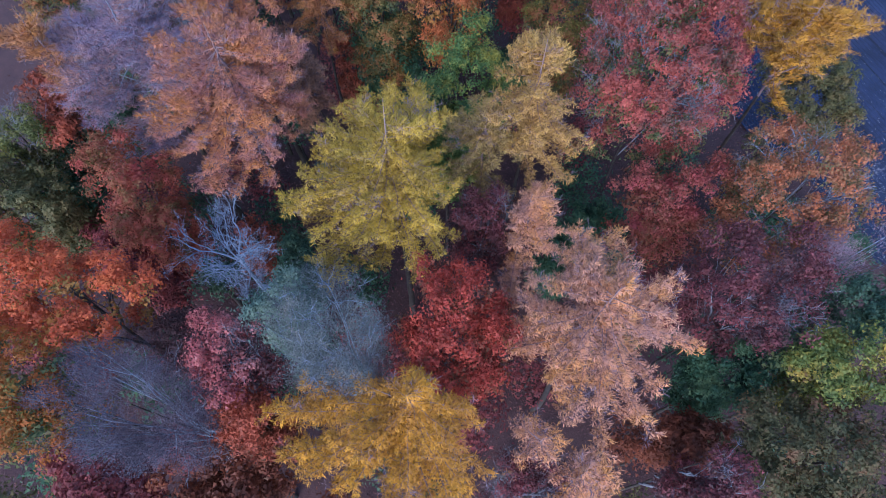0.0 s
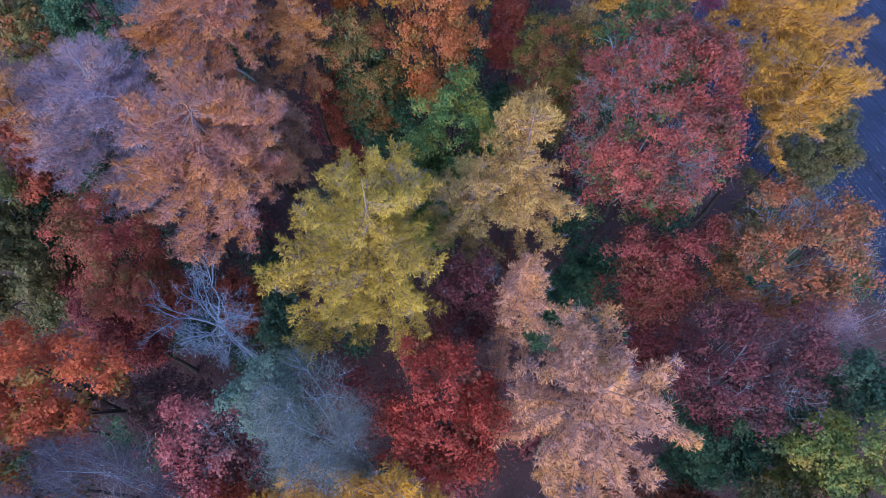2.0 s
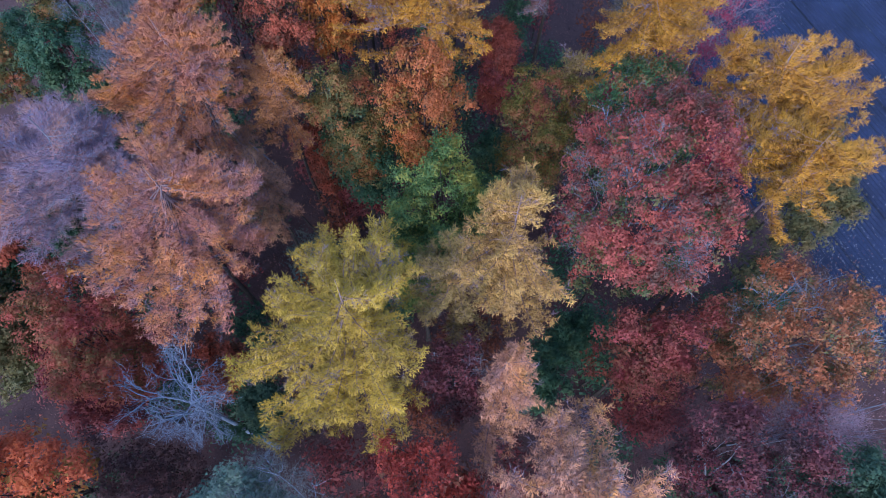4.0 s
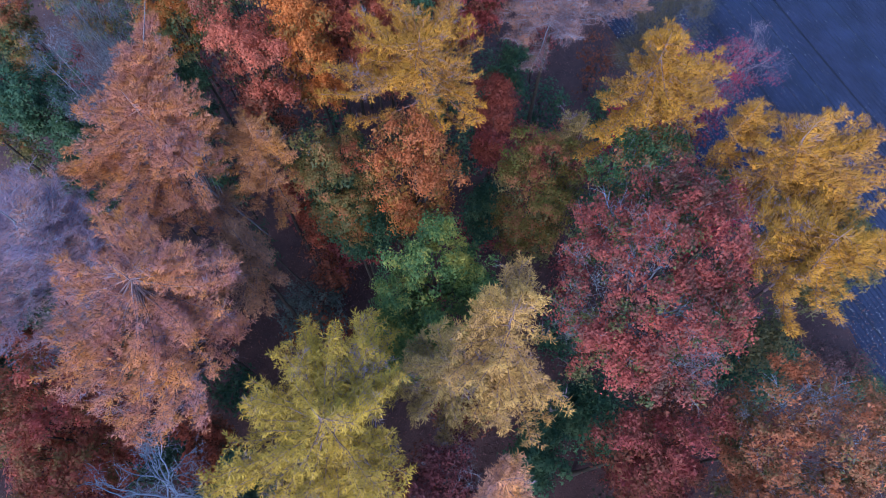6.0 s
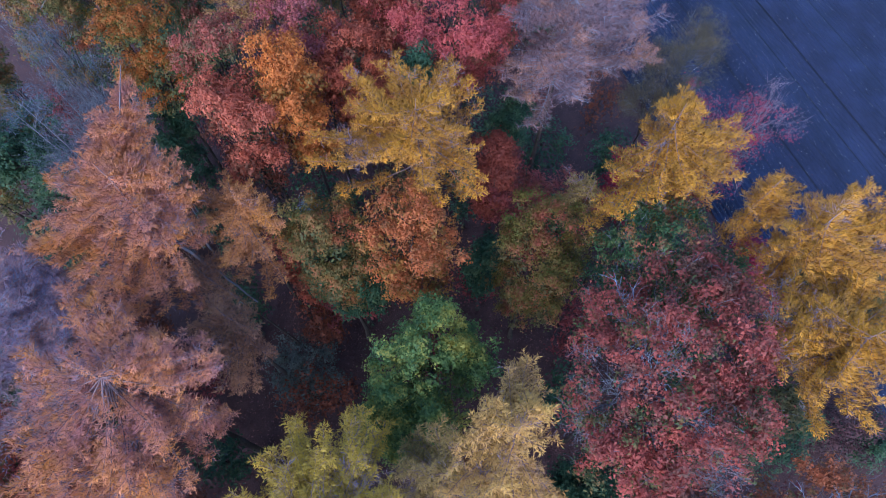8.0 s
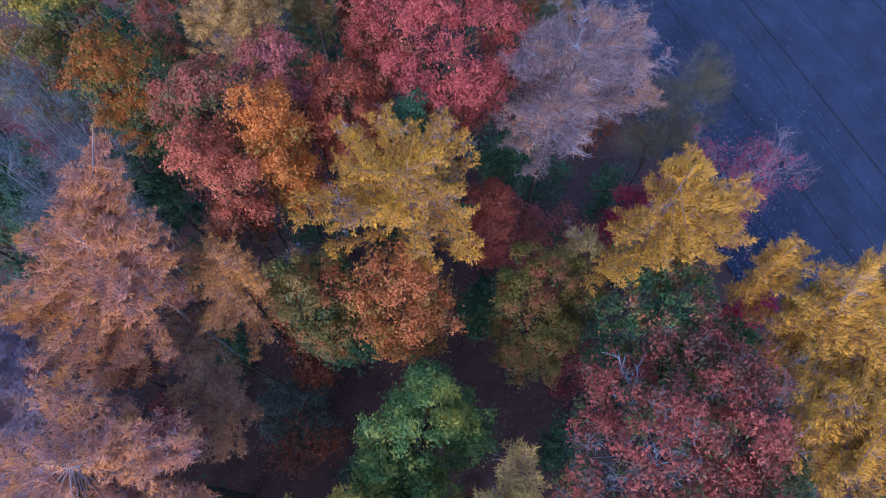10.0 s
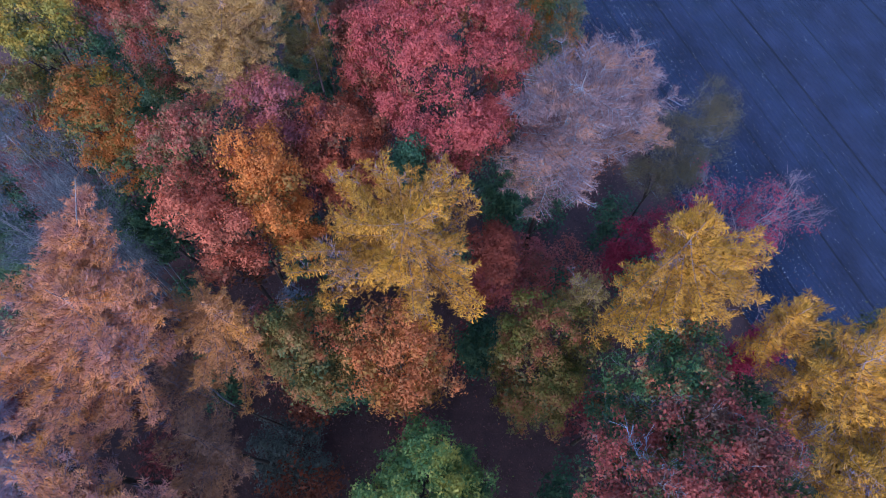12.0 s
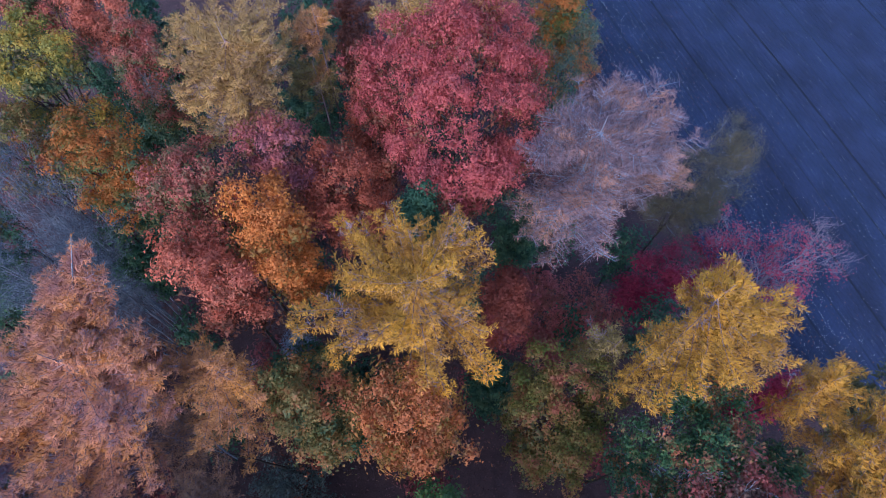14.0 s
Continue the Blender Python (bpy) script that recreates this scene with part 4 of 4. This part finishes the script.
leafy_tree("olive-green tree by the wood path", "olive", -22.40, 14.23, 13.0, 0.60,
    (2.6, 2.0, 2.0, 2.4, 3.0, 3.5, 2.2, 1.9, 2.3, 2.5, 3.0, 3.4), 51)
open_tree("thin yellow-green tree with pale twigs", "yellow_green", -22.26, 17.01, 15.0, 0.60,
    (1.8, 1.6, 1.8, 1.6, 1.8, 2.3, 1.6, 1.5, 1.7, 1.7, 2.0, 2.0), 52)
larch("misty mauve-grey larch nearly bare of needles", "misty_larch", -15.69, 19.67, 19.2, 0.70,
    (2.9, 2.3, 2.5, 1.9, 2.6, 2.5, 3.9, 4.6, 5.3, 4.4, 4.9, 3.4, 4.2, 3.6, 5.0, 4.0, 4.7, 3.4, 3.9, 2.8), 53, twiggy=True)
leafy_tree("orange-brown oak under a golden larch", "orange_oak", -1.09, 23.19, 18.4, 0.60,
    (1.6, 1.5, 1.6, 1.7, 1.9, 2.0, 1.7, 1.7, 1.6, 1.6, 1.8, 2.1), 54)
leafy_tree("green tree tinged with brown and rose", "green_brown", -4.61, 24.00, 16.0, 0.60,
    (1.8, 1.7, 1.9, 2.0, 2.2, 2.2, 1.8, 1.8, 1.8, 2.0, 2.3, 2.1), 55)
leafy_tree("olive tree reddening at the top", "olive_red", 4.70, 24.00, 15.2, 0.60,
    (2.0, 2.5, 2.8, 2.4, 2.2, 2.2, 1.9, 2.1, 2.8, 2.6, 2.1, 1.8), 56)
leafy_tree("crimson maple-like tree with a broad crown", "crimson", 0.57, 36.13, 20.0, 0.50,
    (3.5, 4.0, 5.1, 4.7, 4.2, 4.7, 4.1, 3.2, 4.3, 5.4, 4.7, 3.6), 57)
leafy_tree("red-brown tree under a crimson one", "brick", -3.46, 37.91, 15.0, 0.60,
    (1.1, 1.2, 1.2, 1.3, 1.9, 1.4, 1.0, 1.0, 1.3, 1.4, 1.7, 1.4), 58)
leafy_tree("russet tree with dense leaves", "brick", -3.59, 32.22, 18.0, 0.60,
    (1.7, 1.9, 2.3, 2.3, 1.9, 1.8, 1.9, 2.0, 2.2, 2.1, 2.1, 2.0), 59)
larch("pale mauve-pink larch with ghostly bare boughs", "pale_twig", 5.74, 32.80, 20.2, 0.42,
    (4.6, 5.0, 4.6, 4.8, 4.8, 3.5, 2.2, 2.3, 2.2, 1.8, 3.0, 2.9, 3.5, 4.0, 4.5, 4.2, 2.5, 2.4, 2.5, 3.2), 60, twiggy=True)
twiggy_tree("wispy olive-brown tree at the field edge", "olive_twig", 12.60, 35.00, 14.6, 0.40,
    (2.4, 3.2, 3.2, 1.8, 1.5, 1.6, 2.4, 3.2, 3.2, 1.9, 1.6, 1.9), 61)
shrub("crimson shrub at the field edge", "crimson_dark", 12.88, 32.57, 8.5, 0.40,
    (2.3, 3.0, 2.0, 1.5, 1.5, 1.7, 2.4, 3.0, 2.3, 1.5, 1.3, 1.7), 62)
bare_tree("pale bare tree with a few crimson leaves", "red_bare", 13.34, 28.77, 18.3, 0.35,
    (2.8, 3.3, 2.1, 2.0, 2.3, 2.8, 2.4, 1.6, 1.7, 1.8, 1.7, 1.9), 63, leafy=0.35)
shrub("dark crimson shrub below a yellow larch", "crimson_dark", 16.09, 25.38, 11.0, 0.50,
    (1.0, 1.0, 1.0, 0.7, 0.6, 0.7, 0.9, 0.9, 1.0, 0.7, 0.6, 0.7), 64)
leafy_tree("glowing orange tree with an oval crown", "orange", -6.14, 29.49, 19.4, 0.70,
    (1.2, 1.1, 1.4, 2.0, 2.4, 1.6, 1.2, 1.2, 1.4, 2.0, 2.3, 1.7), 65)
leafy_tree("coral-red tree with clustered leaves", "coral", -8.14, 27.93, 19.2, 0.60,
    (1.1, 0.9, 1.0, 1.6, 2.1, 1.9, 1.4, 1.3, 1.3, 1.3, 1.8, 2.2), 66)
leafy_tree("rose and green mottled tree", "rose_green", -9.56, 31.70, 19.1, 0.60,
    (1.7, 1.6, 1.9, 1.9, 1.9, 1.9, 1.8, 1.7, 1.8, 1.9, 2.0, 1.9), 67)
leafy_tree("mauve-red tree with soft foliage", "mauve_red", -5.74, 32.71, 19.2, 0.60,
    (1.9, 1.7, 1.5, 1.3, 1.3, 1.6, 2.0, 1.7, 1.4, 1.4, 1.3, 1.7), 68)
leafy_tree("amber-orange tree with green beneath", "amber", -13.61, 33.11, 19.0, 0.60,
    (2.0, 1.8, 1.2, 1.3, 2.1, 2.4, 1.9, 1.5, 1.5, 1.4, 1.2, 1.5), 69)
leafy_tree("yellow-green tree flecked with orange", "amber_green", -17.23, 37.25, 19.3, 0.60,
    (1.9, 1.6, 1.4, 1.8, 1.6, 1.4, 1.4, 2.0, 1.7, 1.5, 1.4, 1.5), 70)
open_tree("green-brown tree losing leaves", "green_brown", -18.54, 34.43, 18.0, 0.60,
    (1.7, 1.6, 1.7, 1.5, 1.9, 2.2, 1.4, 1.3, 1.7, 1.9, 1.9, 1.9), 71)
open_tree("rose-tinged tree with open crown", "rose_green", -13.44, 38.42, 18.0, 0.60,
    (1.3, 1.0, 1.1, 1.6, 1.8, 1.3, 1.1, 1.0, 1.3, 1.6, 1.8, 1.4), 72)
leafy_tree("coral tree in the far canopy", "coral", -15.40, 40.69, 19.0, 0.60,
    (1.4, 1.2, 1.3, 1.7, 1.5, 1.8, 1.6, 1.2, 1.2, 1.6, 1.7, 1.8), 73)
open_tree("teal tree edged with orange leaves", "teal_orange", 7.20, 45.16, 13.5, 0.50,
    (1.5, 1.6, 2.4, 3.3, 2.2, 1.8, 1.7, 1.9, 2.9, 3.3, 2.8, 1.9), 74)
stem_clump("clump of slender pale stems with blue-grey twigs", "mist_twig", -16.91, 30.59, 17.8, 0.60,
    (3.0, 2.7, 2.5, 3.0, 3.2, 3.2, 2.6, 2.7, 3.0, 3.0, 3.0, 3.2), 75)
leafy_tree("dark green understorey tree in the shade", "dark_green", -15.42, 33.14, 12.0, 0.50,
    (1.7, 1.4, 1.6, 2.4, 3.0, 2.1, 1.4, 1.3, 1.7, 2.5, 3.0, 2.2), 76)
leafy_tree("dark green understorey tree in the shade", "dark_green", -17.98, 41.33, 12.0, 0.50,
    (2.2, 1.5, 1.3, 1.4, 2.2, 2.8, 1.8, 1.5, 1.6, 1.8, 2.5, 2.8), 77)
leafy_tree("dark green understorey tree in the shade", "dark_green", -4.40, 24.82, 13.0, 0.50,
    (2.2, 1.8, 1.9, 1.9, 2.3, 2.7, 1.9, 1.9, 1.8, 2.1, 2.5, 2.4), 78)
leafy_tree("dark green understorey tree in the shade", "dark_green", 6.56, 14.55, 10.0, 0.50,
    (1.5, 1.5, 1.3, 1.0, 1.1, 1.4, 1.4, 1.5, 1.3, 1.2, 1.0, 1.2), 79)
leafy_tree("dark green understorey tree in the shade", "dark_green", 4.39, 12.21, 11.0, 0.50,
    (0.9, 0.9, 1.3, 1.3, 1.3, 1.1, 0.9, 0.9, 1.3, 1.3, 1.3, 1.1), 80)
leafy_tree("teal understorey tree beneath a larch", "teal", -8.09, 11.03, 12.0, 0.50,
    (0.7, 0.7, 1.0, 1.2, 1.2, 1.0, 0.7, 0.8, 1.1, 1.1, 1.2, 1.0), 81)
leafy_tree("dark green understorey tree in the shade", "dark_green", -21.05, 16.37, 11.0, 0.50,
    (1.1, 1.0, 1.2, 1.6, 1.8, 1.9, 1.1, 0.9, 1.0, 1.6, 2.0, 1.7), 82)
leafy_tree("dark green understorey tree in the shade", "dark_green", -19.62, 20.11, 12.0, 0.50,
    (1.4, 1.4, 1.6, 1.6, 2.4, 1.9, 1.2, 1.1, 1.3, 2.1, 2.3, 1.9), 83)
leafy_tree("dark red bush on the wood floor", "dark_maroon", -5.05, 25.45, 7.0, 0.50,
    (2.0, 2.0, 2.0, 1.6, 1.8, 2.3, 1.8, 1.8, 2.2, 1.7, 1.6, 2.1), 84)
leafy_tree("russet tree behind a golden larch", "russet_dark", 2.64, 28.13, 15.5, 0.60,
    (0.6, 0.7, 1.3, 1.3, 1.2, 0.8, 0.6, 0.7, 1.0, 1.4, 1.1, 0.7), 85)
shrub("dusky rose undergrowth thicket", "rose", 6.90, 30.60, 7.5, 0.40,
    (2.9, 3.2, 2.4, 2.1, 2.4, 3.2, 2.7, 2.8, 2.9, 2.2, 2.3, 3.0), 86)
leafy_tree("small teal conifer behind a golden larch", "dark_green", -0.86, 30.67, 18.3, 1.00,
    (0.5, 0.5, 0.5, 0.6, 0.5, 0.6, 0.5, 0.5, 0.6, 0.8, 0.8, 0.6), 87)
leafy_tree("dark olive understorey tree in shade", "dark_green", 4.00, 32.92, 12.0, 0.50,
    (0.9, 1.1, 1.3, 1.1, 1.2, 1.3, 1.0, 1.0, 1.3, 1.2, 1.2, 1.1), 88)
leafy_tree("teal understorey tree between two larches", "teal", -14.76, 39.69, 13.0, 0.60,
    (1.2, 1.3, 1.1, 1.2, 1.7, 1.8, 1.0, 0.9, 1.1, 1.5, 1.8, 1.6), 89)
leafy_tree("dark green understorey tree behind mauve crowns", "dark_green", -8.04, 43.75, 9.0, 0.60,
    (1.8, 1.8, 1.8, 1.5, 1.6, 2.3, 1.8, 1.7, 1.8, 1.6, 1.7, 2.1), 90)
leafy_tree("brown understorey tree behind a crimson one", "brown", -5.18, 45.73, 13.0, 0.60,
    (0.9, 1.0, 1.6, 2.1, 1.9, 1.3, 1.0, 1.0, 1.6, 2.0, 2.0, 1.1), 91)
leafy_tree("dark green tree beyond the rose-tinged one", "dark_green", -17.73, 46.75, 14.0, 0.60,
    (1.2, 1.4, 1.7, 1.5, 1.7, 1.8, 1.2, 1.1, 1.4, 1.8, 1.9, 1.4), 92)
leafy_tree("rose and green tree in the far canopy", "rose_green", -19.88, 42.37, 18.0, 0.60,
    (1.1, 1.2, 1.5, 1.0, 0.9, 1.1, 1.2, 1.2, 1.4, 1.1, 1.0, 1.2), 93)
leafy_tree("amber tree in the far canopy", "amber", 6.13, 44.55, 17.0, 0.60,
    (0.9, 1.2, 1.9, 1.5, 1.5, 1.1, 1.0, 1.2, 1.8, 1.7, 1.4, 1.0), 94)
leafy_tree("dark green tree beside pale stems", "dark_green", -27.03, 34.12, 10.5, 0.60,
    (1.5, 1.5, 2.0, 2.3, 2.2, 1.7, 1.4, 1.5, 2.3, 2.1, 1.9, 2.0), 95)
leafy_tree("dark green tree by a hollow", "dark_green", -22.03, 19.02, 10.0, 0.60,
    (1.3, 1.3, 1.1, 1.1, 1.6, 1.9, 1.1, 1.0, 1.2, 1.5, 1.6, 1.7), 96)
leafy_tree("brown-green tree beside pale stems", "green_brown", -22.49, 33.11, 16.0, 0.60,
    (1.0, 1.0, 1.4, 1.4, 1.0, 0.9, 0.9, 1.1, 1.6, 1.1, 1.0, 1.1), 97)
bare_tree("small pale broken snag among crowns", "grey_bark", -6.49, 26.68, 14.6, 0.50,
    (0.6, 0.6, 0.7, 0.8, 0.9, 0.6, 0.5, 0.5, 0.6, 0.6, 0.6, 0.7), 98)
leafy_tree("dark red tree at the wood edge", "dark_maroon", -14.12, 1.32, 14.0, 0.60,
    (1.5, 1.1, 1.0, 1.1, 1.2, 1.6, 1.3, 1.1, 1.2, 1.1, 1.2, 1.5), 99)
leafy_tree("dark russet tree in the shade", "brown", -9.65, 1.44, 13.5, 0.50,
    (2.3, 1.7, 1.3, 1.2, 1.3, 2.1, 2.0, 1.9, 1.3, 1.1, 1.3, 2.0), 100)
open_tree("grey-purple tree with a few red leaves", "maroon", 0.33, 11.15, 16.2, 0.50,
    (1.1, 1.2, 1.7, 1.3, 1.2, 1.4, 1.2, 1.3, 1.5, 1.6, 1.4, 1.2), 101)
leafy_tree("red understorey tree behind a bare one", "brick", -10.47, 12.77, 10.5, 0.50,
    (0.9, 0.9, 1.3, 1.3, 1.6, 1.2, 0.9, 0.9, 1.2, 1.5, 1.5, 1.2), 102)
shrub("dark maroon undergrowth thicket", "dark_maroon", 10.48, 11.59, 8.0, 0.40,
    (1.6, 1.9, 2.1, 1.7, 1.8, 1.9, 1.6, 1.9, 2.2, 1.7, 1.8, 1.9), 103)
leafy_tree("maroon understorey tree in deep shade", "dark_maroon", -18.36, 12.77, 9.5, 0.50,
    (1.7, 1.1, 0.8, 0.9, 1.4, 2.1, 1.3, 1.0, 1.1, 1.4, 1.5, 2.1), 104)
leafy_tree("crimson tree on the wood margin", "dark_maroon", 2.99, 28.35, 14.0, 0.50,
    (0.6, 0.7, 1.4, 1.4, 1.2, 0.7, 0.6, 0.7, 1.3, 1.4, 1.0, 0.6), 105)
leafy_tree("red-brown tree beside the green one", "brick", -7.03, 25.40, 11.0, 0.50,
    (1.1, 1.1, 1.0, 1.0, 1.5, 1.4, 1.0, 0.9, 1.2, 1.2, 1.4, 1.5), 106)
leafy_tree("olive understorey tree by the path", "olive", -21.59, 15.07, 12.0, 0.50,
    (1.4, 1.2, 1.5, 2.1, 2.7, 2.1, 1.2, 1.1, 1.3, 2.3, 2.6, 2.2), 107)
leafy_tree("dark green understorey tree in the shade", "dark_green", 2.60, 25.97, 9.0, 0.50,
    (0.8, 1.1, 1.4, 1.4, 1.3, 0.8, 0.8, 0.9, 1.6, 1.4, 1.2, 0.9), 108)
leafy_tree("brick-red tree under an orange larch", "brick", -20.63, 18.50, 14.0, 0.60,
    (1.0, 0.9, 1.2, 1.7, 2.1, 1.5, 0.9, 0.8, 1.1, 1.9, 2.1, 1.5), 109)
leafy_tree("teal understorey tree beneath a misty larch", "teal", -19.93, 20.47, 12.0, 0.60,
    (1.0, 1.0, 1.4, 1.6, 1.9, 1.4, 0.9, 0.9, 1.2, 1.7, 1.9, 1.3), 110)
leafy_tree("dark green tree behind the misty larch", "dark_green", -22.32, 31.19, 13.0, 0.60,
    (2.0, 2.1, 2.3, 1.7, 1.6, 2.1, 2.0, 2.1, 2.3, 1.7, 1.6, 2.1), 111)
leafy_tree("brown-green tree beside the wood path", "green_brown", -26.38, 30.49, 13.0, 0.60,
    (1.3, 1.4, 2.2, 2.1, 1.7, 1.5, 1.3, 1.6, 2.3, 1.8, 1.9, 1.7), 112)
# added shrub: dark plum leaves stand for a hollow's dark floor, hiding a trunk
shrub("dusky plum filler shrub over a dark hollow floor", "plum_inner", -13.97, 8.04, 11.0, 0.40,
    (1.8, 1.7, 1.6, 1.3, 1.5, 2.3, 1.8, 1.5, 1.6, 1.4, 1.6, 2.2), 113)
shrub("teal-green bush on the shaded wood floor", "teal_grey", -7.85, 21.14, 4.5, 0.40,
    (2.0, 1.9, 2.0, 1.7, 1.9, 2.5, 1.9, 1.8, 2.1, 1.8, 1.8, 2.4), 114)
shrub("dark green thicket in a gap of the wood", "dark_green", 18.60, 17.80, 5.0, 0.40,
    (2.5, 2.6, 2.2, 2.0, 2.1, 2.4, 2.7, 2.3, 2.0, 2.2, 2.4, 2.3), 140)
shrub("dark maroon thicket at the wood edge", "plum_inner", 22.60, 18.10, 3.8, 0.40,
    (3.1, 2.1, 1.8, 1.9, 2.1, 3.0, 2.7, 2.5, 1.8, 1.7, 2.1, 2.8), 115)
shrub("dark green bush at the field margin", "dark_green", 25.16, 17.02, 2.8, 0.40,
    (1.6, 1.6, 1.7, 1.4, 1.7, 1.7, 1.5, 1.8, 1.6, 1.3, 1.5, 1.9), 116)
shrub("dark maroon undergrowth thicket", "dark_maroon", -17.69, 15.66, 9.0, 0.40,
    (2.1, 1.9, 1.9, 1.5, 1.7, 2.5, 2.0, 1.8, 2.0, 1.6, 1.8, 2.4), 117)
larch("orange-brown larch in the shade of taller ones", "brown_larch", -8.44, 20.56, 15.5, 0.80,
    (1.0, 0.9, 0.9, 1.0, 1.0, 0.9, 1.0, 1.1, 1.6, 2.1, 1.9, 1.9, 2.0, 2.5, 2.7, 2.7, 2.7, 2.5, 2.0, 1.3), 118)
leafy_tree("olive tree beneath a yellow larch", "olive", 20.04, 23.10, 11.5, 0.60,
    (2.0, 2.6, 3.8, 3.2, 3.2, 2.4, 2.1, 2.5, 3.7, 3.4, 3.2, 2.2), 119)
leafy_tree("dark green understorey tree behind a straw-coloured larch", "dark_green", -8.69, 49.30, 10.0, 0.60,
    (2.3, 2.5, 2.3, 2.1, 2.6, 3.0, 2.1, 2.1, 2.6, 2.4, 2.5, 2.7), 120)
leafy_tree("dark green understorey tree beside a straw-coloured larch", "dark_green", -18.38, 48.21, 10.0, 0.60,
    (1.5, 1.6, 2.0, 2.0, 2.4, 2.0, 1.4, 1.4, 1.9, 2.3, 2.3, 1.9), 121)
open_tree("dusky mauve tree with bare grey twigs", "maroon", 2.00, 1.20, 14.0, 0.50,
    (1.4, 1.6, 1.7, 1.5, 1.6, 1.8, 1.5, 1.4, 1.6, 1.7, 1.5, 1.4), 122, bareness=0.25)

understorey()
